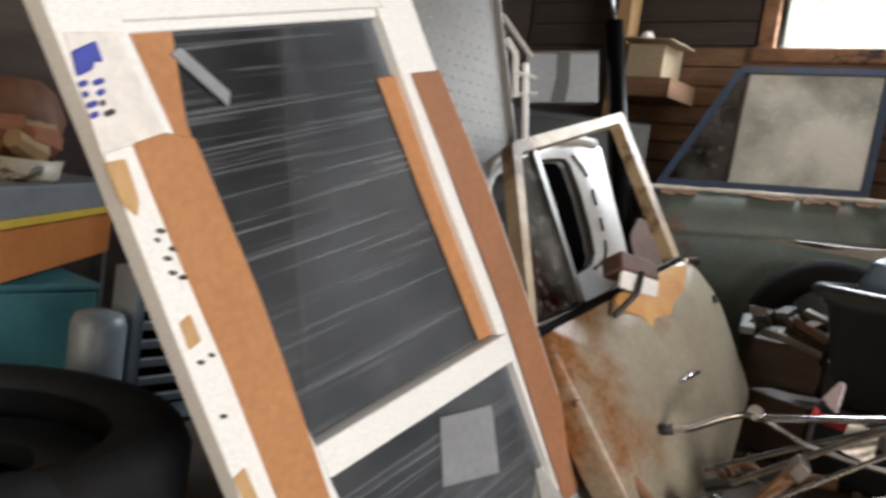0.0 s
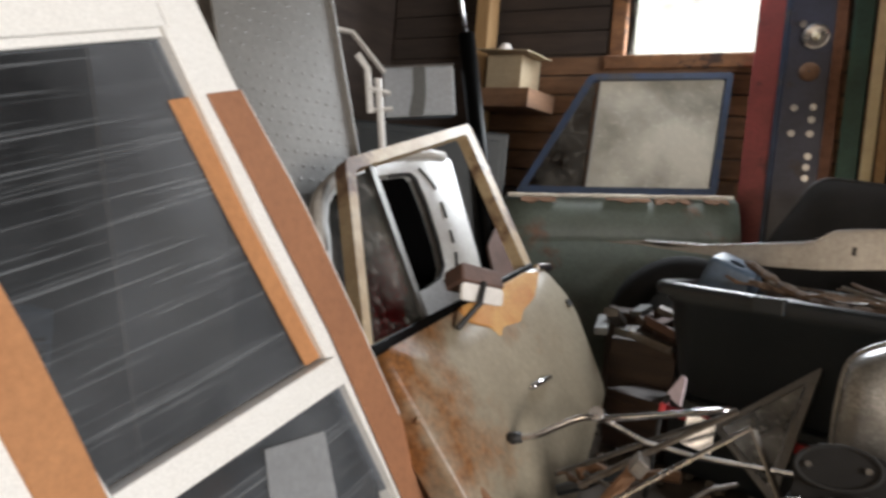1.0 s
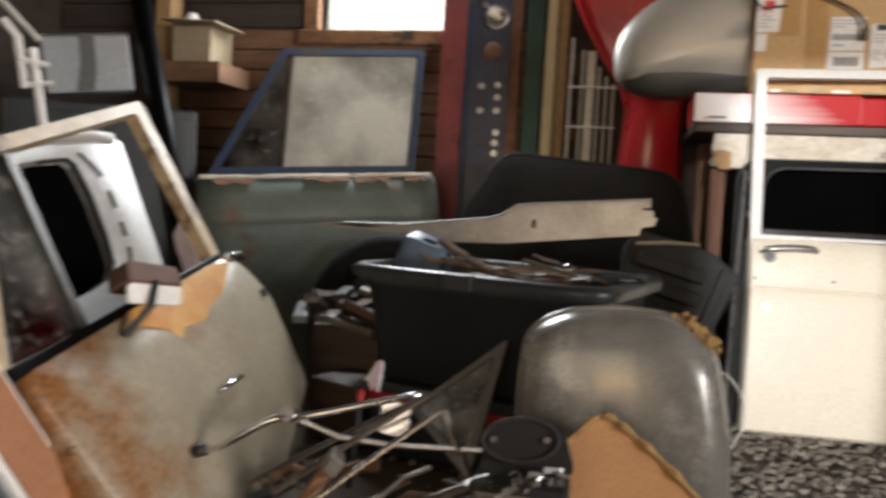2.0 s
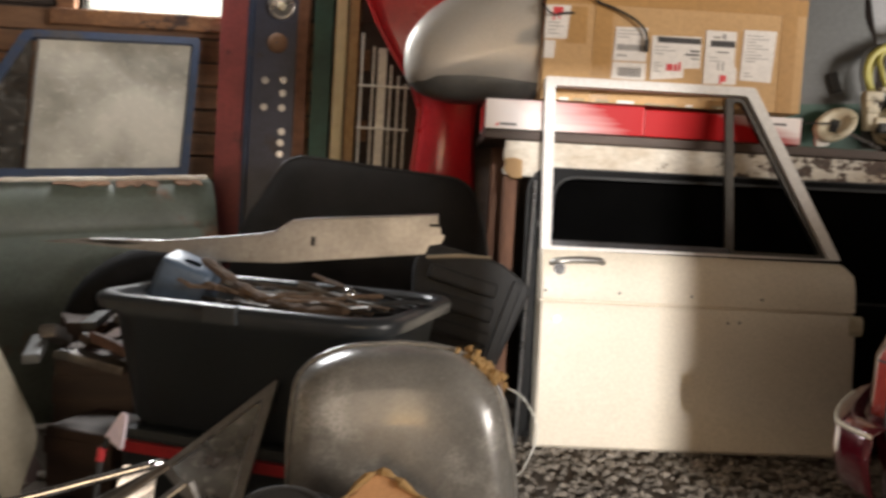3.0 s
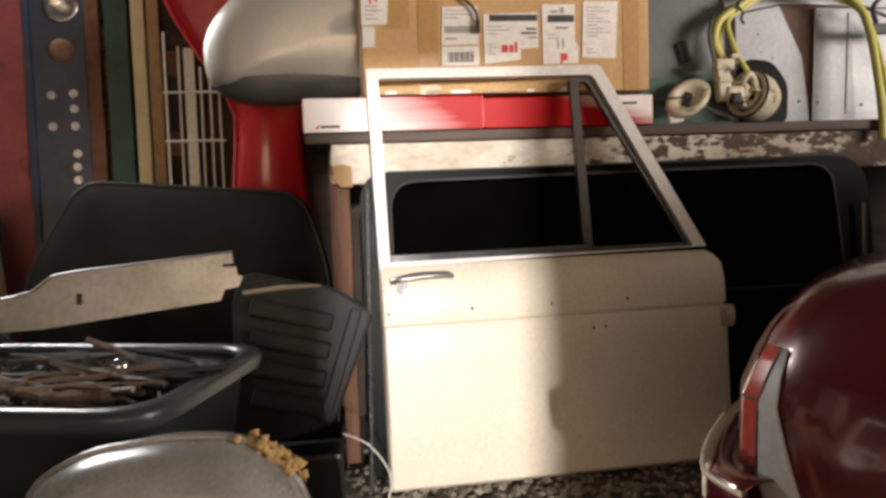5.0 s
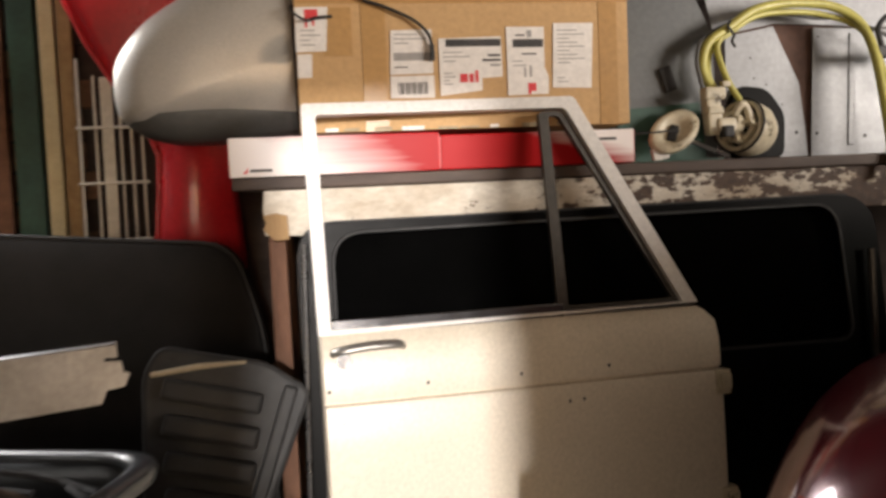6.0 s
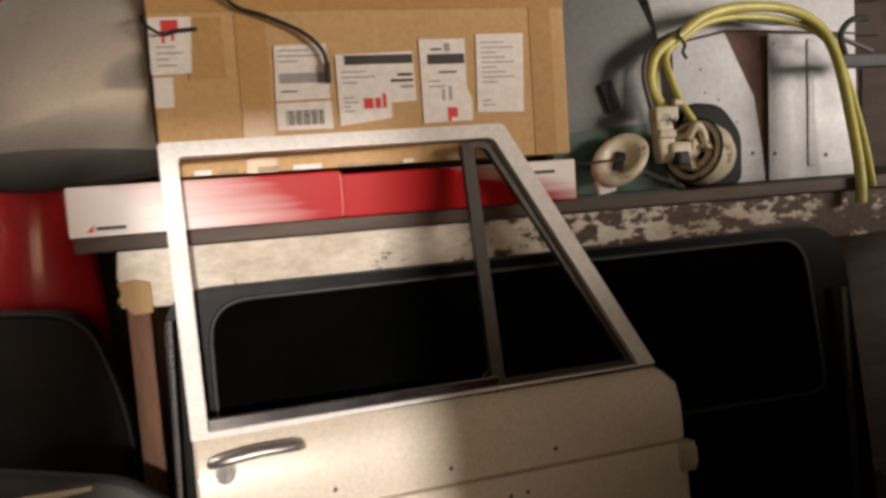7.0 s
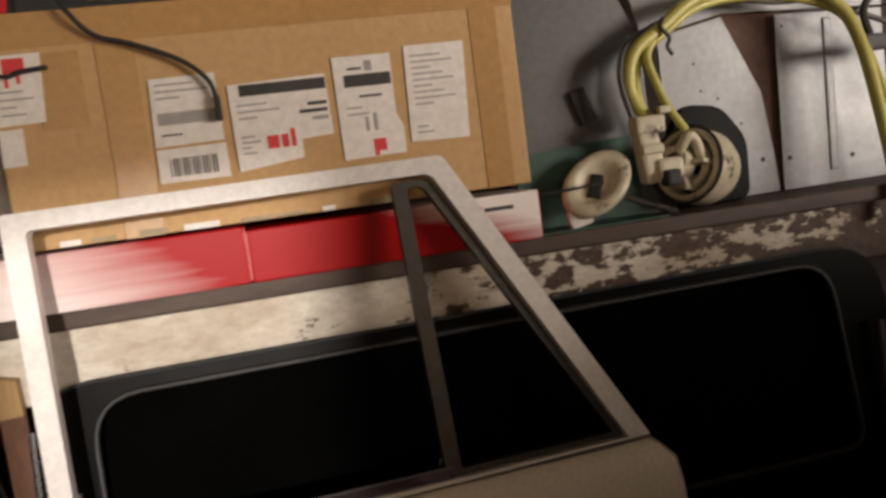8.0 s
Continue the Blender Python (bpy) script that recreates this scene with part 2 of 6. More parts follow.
M_WHITEDOOR = mat("white_gate_paint", (0.46, 0.46, 0.45), (0.34, 0.33, 0.31), 0.4, scale=4, spots=(0.26, 0.23, 0.19), spot_at=0.64)
M_EMBOSS = mat("embossed_grey_sheet", (0.20, 0.192, 0.178), (0.15, 0.142, 0.13), 0.5, 0.25, scale=3, fine=60, bump=0.08)
M_SASH = mat("white_sash_paint", (0.90, 0.895, 0.88), (0.86, 0.85, 0.825), 0.42, scale=8, fine=220, bump=0.1, spots=(0.72, 0.6, 0.44), spot_at=0.72)
M_KRAFT = mat("kraft_edge_wrap", (0.50, 0.24, 0.10), (0.44, 0.20, 0.08), 0.6, scale=5, fine=80, bump=0.1)
M_KRAFTDARK = mat("brown_edge_board", (0.37, 0.17, 0.085), (0.30, 0.135, 0.07), 0.55, scale=5, fine=70, bump=0.1)
M_BLUEINK = mat("blue_print", (0.06, 0.08, 0.42), (0.05, 0.06, 0.34), 0.5, bump=0.02)
M_ORANGE = mat("orange_paint", (0.56, 0.20, 0.045), (0.46, 0.15, 0.035), 0.5, scale=5)
M_YELLOW = mat("yellow_edge", (0.72, 0.5, 0.05), (0.6, 0.4, 0.04), 0.5)
M_GREYTOP = mat("grey_bench_top", (0.24, 0.255, 0.27), (0.17, 0.18, 0.19), 0.45, scale=5)
M_TEAL = mat("teal_paint", (0.06, 0.22, 0.24), (0.04, 0.14, 0.16), 0.5, scale=5)
M_BLUEGREY = mat("bluegrey_metal", (0.30, 0.35, 0.39), (0.21, 0.25, 0.28), 0.42, 0.15, scale=5)
M_TYRE = mat("tyre_rubber", (0.012, 0.012, 0.0125), (0.008, 0.008, 0.0085), 0.75, scale=9, bump=0.2, spec=0.2)
M_TERRA = mat("terracotta", (0.40, 0.16, 0.08), (0.3, 0.11, 0.055), 0.8, scale=9)
M_CREAMPL = mat("cream_plastic", (0.66, 0.60, 0.46), (0.52, 0.46, 0.33), 0.42, scale=14, spots=(0.12, 0.09, 0.05), spot_at=0.6, spot_scale=16)
M_YELLOWHOSE = mat("yellow_hose", (0.55, 0.52, 0.14), (0.44, 0.40, 0.1), 0.4, scale=10)
M_WHITESHEET = mat("white_sheet_metal", (0.34, 0.355, 0.375), (0.26, 0.27, 0.285), 0.42, 0.1, scale=4, spots=(0.18, 0.11, 0.08), spot_at=0.68)
M_RUSTBROWN = mat("rust_brown", (0.13, 0.065, 0.045), (0.08, 0.045, 0.034), 0.8, scale=9, bump=0.4)
M_GREYPANEL = mat("grey_panel_paint", (0.13, 0.138, 0.14), (0.095, 0.1, 0.103), 0.36, 0.3, scale=3, bump=0.03)
M_BLUEPL = mat("blue_grey_plastic", (0.10, 0.145, 0.215), (0.065, 0.095, 0.14), 0.45, scale=8)
M_DEBRIS = mat("bark_brown_scrap", (0.15, 0.09, 0.05), (0.065, 0.04, 0.025), 0.85, scale=18, fine=90, bump=0.7, jitter=0.6)
M_SCRAP = mat("dull_scrap_metal", (0.19, 0.175, 0.155), (0.11, 0.09, 0.075), 0.5, 0.5, scale=15, spots=(0.16, 0.08, 0.04), spot_at=0.58, jitter=0.4)
M_REDPL = mat("red_plastic", (0.55, 0.03, 0.04), (0.45, 0.025, 0.03), 0.35)
# pale tone of a highlight on red plastic, given as colour
M_PINKWHITE = mat("pinkish_glare", (0.74, 0.64, 0.72), (0.64, 0.54, 0.62), 0.4)
M_CARDDULL = mat("dull_cardboard", (0.40, 0.33, 0.22), (0.33, 0.26, 0.17), 0.8, scale=5)
# near-black without gloss: paints deep shade in openings and recesses
M_SHADEBLACK = mat("shade_black", (0.0025, 0.0025, 0.0025), (0.0018, 0.0018, 0.0018), 0.95, spec=0.0)
M_CEIL = mat("rough_ceiling_boards", (0.10, 0.08, 0.06), (0.06, 0.05, 0.04), 0.9, scale=3)
M_CONCRETE = mat("plain_concrete", (0.30, 0.29, 0.27), (0.24, 0.23, 0.21), 0.9, scale=3)
G_MILKY = glass("dusty_glass", (0.5, 0.5, 0.45), 0.12, 0.95, (0.45, 0.43, 0.37), 2.6, lo=0.22, hi=0.6, crease=0.2, crease_scale=45)
G_DARK = glass("dark_dusty_glass", (0.42, 0.43, 0.41), 0.08, 0.2, (0.30, 0.28, 0.25), 5.0, crease=0.25, crease_scale=40)
G_WRAP = glass("film_wrapped_glass", (0.42, 0.45, 0.50), 0.14, 0.30, (0.36, 0.38, 0.40), 2.2, lo=0.25, hi=0.85, crease=0.3, crease_scale=5.0, turn=(16, 0, 0), fold=(1.0, 2.6, 0.035))
G_SCRATCH = glass("scratched_dark_glass", (0.40, 0.41, 0.41), 0.12, 0.75, (0.34, 0.34, 0.33), 9.0, lo=0.25, crease=0.4, crease_scale=60)
G_CLEAR = glass("grimy_clear_glass", (0.62, 0.63, 0.6), 0.06, 0.4, (0.4, 0.39, 0.36), 9.0)


# ---- mesh helpers ----
def part(name, bm, material, parent=None, label="", smooth=False):
    me = bpy.data.meshes.new(name)
    bm.normal_update()
    bm.to_mesh(me)
    bm.free()
    if smooth:
        for f in me.polygons:
            f.use_smooth = True
    me.materials.append(material)
    ob = new(name, me)
    if parent:
        ob.parent = parent
    if label:
        ob["label"] = label
    return ob


def thing(name, m, label, category, group="", kind=""):
    ob = new(name)
    ob.matrix_world = m
    ob.empty_display_size = 0.05
    return tagged(ob, label, category, group, kind)


def axes(o, u, v):
    """A pose at o: x along u, y along v made square to it, z their normal."""
    u = Vector(u).normalized()
    v = Vector(v)
    v = (v - u * v.dot(u)).normalized()
    m = Matrix((u, v, u.cross(v))).transposed().to_4x4()
    m.translation = o
    return m


def box(bm, lo, hi, bevel=0.0, m=None):
    r = bmesh.ops.create_cube(bm, size=1)["verts"]
    c = [(a + b) / 2 for a, b in zip(lo, hi)]
    for v in r:
        v.co = Vector([c[i] + v.co[i] * (hi[i] - lo[i]) for i in range(3)])
    if bevel:
        es = list({e for v in r for e in v.link_edges})
        r = bmesh.ops.bevel(bm, geom=es, offset=bevel, segments=2, affect="EDGES", profile=0.6)["verts"]
        r = list({v for v in r})
    if m:
        bmesh.ops.transform(bm, matrix=m, verts=[v for v in r if v.is_valid])
    return bm


def boxed(lo, hi, bevel=0.0, m=None):
    return box(bmesh.new(), lo, hi, bevel, m)


def rounded(pts, r, n=5):
    """A closed outline with its corners rounded; r one radius, or one for each corner."""
    out = []
    k = len(pts)
    rs = r if isinstance(r, (list, tuple)) else [r] * k
    for i in range(k):
        a, b, c = Vector(pts[i - 1]), Vector(pts[i]), Vector(pts[(i + 1) % k])
        d = min(rs[i], (a - b).length * 0.45, (c - b).length * 0.45)
        p, q = b + (a - b).normalized() * d, b + (c - b).normalized() * d
        for j in range(n + 1):
            s = j / n
            out.append((1 - s) ** 2 * p + 2 * s * (1 - s) * b + s * s * q)
    return out


def slab(pts, lo, hi, bevel=0.0, bm=None):
    """An outline in x, y given thickness from lo to hi along z."""
    bm = bm or bmesh.new()
    bot = [bm.verts.new((p[0], p[1], lo)) for p in pts]
    top = [bm.verts.new((p[0], p[1], hi)) for p in pts]
    f1 = bm.faces.new(top)
    bm.faces.new(bot[::-1])
    k = len(pts)
    for i in range(k):
        bm.faces.new((bot[i], bot[(i + 1) % k], top[(i + 1) % k], top[i]))
    bmesh.ops.recalc_face_normals(bm, faces=bm.faces[:])
    if bevel:
        bmesh.ops.bevel(bm, geom=list(f1.edges), offset=bevel, segments=2, affect="EDGES", profile=0.6)
    return bm


def hoop(outer, inner, lo, hi, bm=None):
    """A frame between two outlines of the same number of points, with thickness."""
    bm = bm or bmesh.new()
    k = len(outer)
    rows = [[bm.verts.new((p[0], p[1], z)) for p in loop] for loop, z in ((outer, lo), (outer, hi), (inner, hi), (inner, lo))]
    for a in range(4):
        for i in range(k):
            bm.faces.new((rows[a][i], rows[a][(i + 1) % k], rows[(a + 1) % 4][(i + 1) % k], rows[(a + 1) % 4][i]))
    bmesh.ops.recalc_face_normals(bm, faces=bm.faces[:])
    return bm


def tube(pts, r, n=8, bm=None, closed=False, flat=1.0):
    """A round bar along a line of points; r one radius or one for each point."""
    bm = bm or bmesh.new()
    pts = [Vector(p) for p in pts]
    k = len(pts)
    rs = r if isinstance(r, (list, tuple)) else [r] * k
    rings = []
    side = None
    for i in range(k):
        d = (pts[(i + 1) % k] - pts[i - 1]) if closed else (pts[min(i + 1, k - 1)] - pts[max(i - 1, 0)])
        d.normalize()
        if side is None:
            side = d.orthogonal().normalized()
        side = (side - d * side.dot(d)).normalized()
        up = d.cross(side)
        rings.append([bm.verts.new(pts[i] + rs[i] * (math.cos(2 * math.pi * j / n) * side + flat * math.sin(2 * math.pi * j / n) * up)) for j in range(n)])
    for i in range(k if closed else k - 1):
        a, b = rings[i], rings[(i + 1) % k]
        for j in range(n):
            bm.faces.new((a[j], a[(j + 1) % n], b[(j + 1) % n], b[j]))
    if not closed:
        bm.faces.new(rings[0][::-1])
        bm.faces.new(rings[-1])
    bmesh.ops.recalc_face_normals(bm, faces=bm.faces[:])
    return bm


def smoothline(pts, n=6):
    """A curve through the points."""
    pts = [Vector(p) for p in pts]
    out = []
    for i in range(len(pts) - 1):
        a, b, c, d = pts[max(i - 1, 0)], pts[i], pts[i + 1], pts[min(i + 2, len(pts) - 1)]
        for j in range(n):
            s = j / n
            out.append(0.5 * (2 * b + (c - a) * s + (2 * a - 5 * b + 4 * c - d) * s * s + (3 * b - a - 3 * c + d) * s ** 3))
    return out + [pts[-1]]


def grid(rows, bm=None, thick=0.0, closed=False):
    """A skin over rows of points, with thickness along its normals."""
    bm = bm or bmesh.new()
    vs = [[bm.verts.new(p) for p in row] for row in rows]
    fs = []
    for i in range(len(vs) - 1):
        k = len(vs[i])
        for j in range(k if closed else k - 1):
            fs.append(bm.faces.new((vs[i][j], vs[i][(j + 1) % k], vs[i + 1][(j + 1) % k], vs[i + 1][j])))
    bmesh.ops.recalc_face_normals(bm, faces=bm.faces[:])
    if thick:
        bmesh.ops.solidify(bm, geom=bm.faces[:], thickness=thick)
    return bm


def disc(bm, r, lo, hi, n=20, m=None, r2=None):
    made = bmesh.ops.create_cone(bm, cap_ends=True, segments=n, radius1=r, radius2=r if r2 is None else r2, depth=hi - lo)["verts"]
    bmesh.ops.transform(bm, matrix=(m or Matrix()) @ Matrix.Translation((0, 0, (lo + hi) / 2)), verts=made)
    return bm


def round_part(r, lo, hi, n=20, m=None, r2=None):
    return disc(bmesh.new(), r, lo, hi, n, m, r2)


# ---- setting ----
XW, XE, YS, YN, ZC = -2.6, 5.6, -3.2, 3.9, 2.5


def structure(name, bm, material, label, category):
    return tagged(part(name, bm, material), label, category, kind="structure")


ground = structure("ground", boxed((-60, -60, -0.3), (60, 60, -0.012)), M_SOIL, "dark bare earth floor strewn with gravel", "ground")

bm = bmesh.new()
WX0, WX1, WZ0, WZ1 = -1.215, -0.53, 1.455, 2.08
for lo, hi in (((XW - 0.1, YN, -0.1), (WX0, YN + 0.1, ZC)), ((WX1, YN, -0.1), (XE + 0.1, YN + 0.1, ZC)), ((WX0, YN, -0.1), (WX1, YN + 0.1, WZ0)), ((WX0, YN, WZ1), (WX1, YN + 0.1, ZC))):
    box(bm, lo, hi)
wall_north = structure("wall_north", bm, M_WALL, "dark unpainted board wall of an old garage", "wall")
structure("wall_west", boxed((XW - 0.1, YS, -0.1), (XW, YN, ZC)), M_WALL, "dark unpainted board wall in deep shade", "wall")
# the gap in this wall is added, unseen, for the side fill lamp
bm = bmesh.new()
for lo, hi in (((XE, YS, -0.1), (XE + 0.1, -2.9, ZC)), ((XE, 0.9, -0.1), (XE + 0.1, YN, ZC)), ((XE, -2.9, 2.1), (XE + 0.1, 0.9, ZC)), ((XE, -2.9, -0.1), (XE + 0.1, 0.9, 0.45))):
    box(bm, lo, hi)
structure("wall_east", bm, M_WALL, "dark unpainted board wall behind the parked car", "wall")
bm = bmesh.new()
OX0, OX1, OZ = -2.2, 0.91, 2.1
for lo, hi in (((XW - 0.1, YS - 0.1, -0.1), (OX0, YS, ZC)), ((OX1, YS - 0.1, -0.1), (XE + 0.1, YS, ZC)), ((OX0, YS - 0.1, OZ), (OX1, YS, ZC))):
    box(bm, lo, hi)
structure("wall_south", bm, M_WALL, "dark board wall with a wide open garage doorway", "wall")
structure("ceiling", boxed((XW - 0.1, YS - 0.1, ZC), (XE + 0.1, YN + 0.1, ZC + 0.1)), M_CEIL, "dark rough boarded garage ceiling", "ceiling")
# added out of view: lets only a narrow strip of sun in
structure("wall_outside", boxed((-7, -5.2, -0.1), (0.31, -5.0, 2.7)), M_CONCRETE, "unseen grey wall added to cut the sun beam", "wall")
structure("backdrop", boxed((-3.2, 6.0, 0.5), (1.4, 6.02, 4.0)), glow("white_daylight", (1.0, 0.98, 0.94), 5.0), "blown-out white daylight outside the window", "backdrop")

win = thing("window_1", pose(0, YN, 0), "small window with rough brown timber frame, glaring white", "window", kind="structure")
for lo, hi, nm in (((WX0 - 0.075, -0.03, WZ0 - 0.01), (WX0, 0.1, WZ1 + 0.08), "jamb"), ((WX1, -0.03, WZ0 - 0.01), (WX1 + 0.07, 0.1, WZ1 + 0.08), "jamb"), ((WX0 - 0.09, -0.05, WZ0 - 0.075), (WX1 + 0.09, 0.1, WZ0 - 0.01), "window_sill"), ((WX0, -0.03, WZ1), (WX1, 0.1, WZ1 + 0.08), "head")):
    part(nm, boxed(lo, hi, 0.006), M_JAMB, win)
pane = part("pane", boxed((WX0, 0.04, WZ0), (WX1, 0.044, WZ1)), G_CLEAR, win, "dirty window glass")
pane.visible_shadow = False

# horizontal sheathing boards under and beside the window
for i in range(11):
    z = 0.42 + i * 0.094
    dx = 0.03 * math.sin(i * 2.3)
    pl = part("plank", boxed((-1.9 + dx, -0.022, z), (-0.05 + dx, 0.0, z + 0.086), 0.004), M_LATH if i > 3 else M_WALL, wall_north)
    pl.location = (0, YN - 0.001 * (i % 3), 0)
for i in range(9):
    z = 1.46 + i * 0.115
    pl = part("plank", boxed((-2.58, -0.02, z), (WX0 - 0.09, 0.0, z + 0.108), 0.004), M_WALL, wall_north)
    pl.location = (0, YN, 0)
for i in range(9):
    z = 1.46 + i * 0.115
    pl = part("plank", boxed((WX1 + 0.08, -0.02, z), (2.9, 0.0, z + 0.108), 0.004), M_WALL, wall_north)
    pl.location = (0, YN, 0)


# ---- workbench along the north wall ----
bench = thing("workbench", pose(0.43, 3.3, 0), "old timber workbench with peeling white front beam", "workbench")
for i in range(3):
    part("board", boxed((0.0, 0.0 + i * 0.2, 0.985), (2.9, 0.197 + i * 0.2, 1.017), 0.005), M_BENCHTOP, bench, "oily dark bench top board")
bm = slab([(0.075, 0.983), (0.07, 0.93), (0.08, 0.9), (0.068, 0.885), (0.075, 0.868), (0.3, 0.857), (0.9, 0.862), (1.6, 0.864), (2.9, 0.872), (2.9, 0.983)], 0, 0.04, 0.004)
bmesh.ops.transform(bm, matrix=Matrix.Translation((0, 0.06, 0)) @ pose(0, 0, 0, 90, 0, 0), verts=bm.verts[:])
part("front_beam", bm, M_PEEL, bench, "thick front beam, white paint flaked off along its length")
for x in (0.08, 2.62):
    part("leg", boxed((x, 0.045, 0), (x + 0.044, 0.13, 0.862), 0.005), M_BROWNWOOD, bench, "raw brown timber leg")
part("leg", boxed((0.062, 0.5, 0), (0.13, 0.57, 0.985), 0.005), M_BROWNWOOD, bench)
part("leg", boxed((2.62, 0.5, 0), (2.69, 0.57, 0.985), 0.005), M_BROWNWOOD, bench)
bm = slab([(0.07, 0.885), (0.098, 0.855), (0.134, 0.857), (0.132, 0.918), (0.105, 0.925), (0.071, 0.92), (0.078, 0.9)], 0, 0.022, 0.003)
bmesh.ops.transform(bm, matrix=Matrix.Translation((0, 0.018, 0)) @ pose(0, 0, 0, 90, 0, 0), verts=bm.verts[:])
part("splintered_block", bm, M_PINE, bench, "splintered pale wood block")


# ---- cream car door against the bench ----
def car_door():
    m = axes((0.630, 3.086, 0.0), (1, 0.05, 0), (0, 0.100, 1))
    d = thing("car_door", m, "cream car door with open window frame, leaning on the bench", "car door")
    prof = [(0.0, 0.0), (0.012, 0.03), (0.05, 0.043), (0.2, 0.052), (0.36, 0.056), (0.46, 0.056), (0.466, 0.053), (0.469, 0.026), (0.473, 0.026), (0.476, 0.052), (0.5, 0.055), (0.55, 0.052), (0.595, 0.04), (0.622, 0.022), (0.634, 0.0)]
    rows = []
    for v, w in prof:
        right = 1.04 - 0.012 * max(0, 0.4 - v)
        for a, b in ((0.58, 0.004), (0.6, 0.014), (0.622, 0.026), (0.63, 0.04)):
            if v >= a:
                right = 1.04 - b
        u0, u1 = -0.002, right
        w *= 0.6
        rows.append([(u0, v, -0.05), (u0, v, w - 0.012), (u0 + 0.006, v, w - 0.002)] + [(u0 + (u1 - u0) * k / 8, v, w + 0.004 * math.sin(math.pi * k / 8)) for k in range(1, 8)] + [(u1 - 0.01, v, w - 0.003), (u1, v, w - 0.016), (u1, v, -0.05)])
    bm = grid(rows, closed=True)
    bm.verts.ensure_lookup_table()
    k = len(rows[0])
    bm.faces.new(bm.verts[:k])
    bm.faces.new(bm.verts[-k:])
    bmesh.ops.recalc_face_normals(bm, faces=bm.faces[:])
    part("body", bm, M_DOORPAINT, d, "cream painted outer skin", smooth=True).data.set_sharp_from_angle(angle=radians(28))
    out = rounded([(-0.004, 0.632), (-0.014, 1.192), (0.681, 1.198), (0.990, 0.645)], [0.004, 0.008, 0.012, 0.004], 4)
    inn = rounded([(0.027, 0.645), (0.02, 1.164), (0.656, 1.169), (0.948, 0.648)], [0.004, 0.01, 0.015, 0.004], 4)
    part("window_frame", hoop(out, inn, -0.028, 0.008), M_DOORFRAME, d, "white painted window frame")
    a = rounded([(0.606, 0.65), (0.588, 1.161), (0.652, 1.164), (0.944, 0.65)], [0.004, 0.01, 0.025, 0.004], 4)
    b = rounded([(0.634, 0.66), (0.614, 1.15), (0.642, 1.15), (0.924, 0.66)], [0.004, 0.01, 0.02, 0.004], 4)
    part("vent_frame", hoop(a, b, -0.022, -0.004), M_GREYBAR, d, "grey vent window channel and divider bar")
    part("weather_strip", boxed((0.026, 0.628, -0.02), (0.62, 0.668, -0.002), 0.004), M_SILL, d, "bare bright metal sill strip")
    hp = tube(smoothline([(0.028, 0.592, 0.03), (0.05, 0.598, 0.05), (0.11, 0.604, 0.053), (0.17, 0.604, 0.05), (0.192, 0.6, 0.03)], 4), 0.0135, 10, flat=0.75)
    h = part("handle", hp, M_TRIM, d, "worn chrome pull handle", smooth=True)
    part("push_button", round_part(0.0185, 0.02, 0.052, 20, pose(0.05, 0.572, 0)), M_CHROME, h)
    part("lock", round_part(0.014, 0.03, 0.042, 20, pose(0.05, 0.414, 0)), M_TRIM, d)
    for u, v in ((0.012, 0.502), (0.249, 0.504), (0.484, 0.504), (0.716, 0.505), (0.606, 0.425), (0.644, 0.427)):
        part("trim_hole", round_part(0.0042, 0.028, 0.0385, 10, pose(u, v, 0)), M_DARKRUB, d)
    for v in (0.436, 0.13):
        bm = boxed((1.012, v - 0.035, 0.0), (1.054, v + 0.03, 0.036), 0.004)
        box(bm, (1.022, v - 0.02, 0.03), (1.052, v + 0.02, 0.045), 0.003)
        part("hinge", bm, M_CREAMPL, d, "bare cream hinge plate")
    part("check_strap", boxed((1.03, 0.105, -0.03), (1.16, 0.148, -0.018), 0.003, pose(0, 0, 0, 0, 0, -3)), M_FILLER, d, "grey steel check strap")
    return d


car_door()


# ---- black tailgate behind it, under the bench front ----
def tailgate():
    m = axes((0.585, 3.2, 0.0), (1, 0, 0), (0, 0.1, 1))
    g = thing("tailgate", m, "black car tailgate with rounded window opening under bench", "tailgate")
    out = rounded([(0, 0), (0, 0.9), (1.62, 0.91), (1.66, 0)], [0.02, 0.09, 0.12, 0.02], 6)
    inn = rounded([(0.085, 0.5), (0.085, 0.872), (1.5, 0.885), (1.53, 0.5)], [0.05, 0.085, 0.08, 0.05], 6)
    part("shell", hoop(out, inn, -0.025, 0.0), M_BLACKPAINT, g)
    # sheet behind the opening paints the under-bench shade black
    part("inner_panel", boxed((0.06, 0.06, -0.06), (1.56, 0.885, -0.03)), M_SHADEBLACK, g, "near-black sheet for the shade under the bench")
    part("window_seal", tube([(p[0], p[1], 0.003) for p in inn], 0.005, 6, closed=True), M_DARKRUB, g, "dull black rubber window seal")
    part("edge_bead", tube([(p[0] , p[1], 0.001) for p in out[6:16]], 0.003, 6), M_DARKRUB, g)
    for u, v in ((0.045, 0.7), (0.05, 0.6)):
        part("clip", boxed((u - 0.006, v, 0), (u + 0.006, v + 0.022, 0.006), 0.002), M_STEEL, g)
    bm = tube(smoothline([(0.66, 0.6, -0.02), (0.655, 0.64, -0.02), (0.67, 0.655, -0.02)], 4), 0.003, 6)
    part("wire_clip", bm, M_STEEL, g)
    return g


tailgate()
rod = tagged(part("steel_rod", tube([(0.575, 3.1, 0.0), (0.59, 3.17, 0.5), (0.6, 3.2, 0.85)], 0.006, 8), M_STEEL), "thin bright steel rod propped beside the door", "rod")
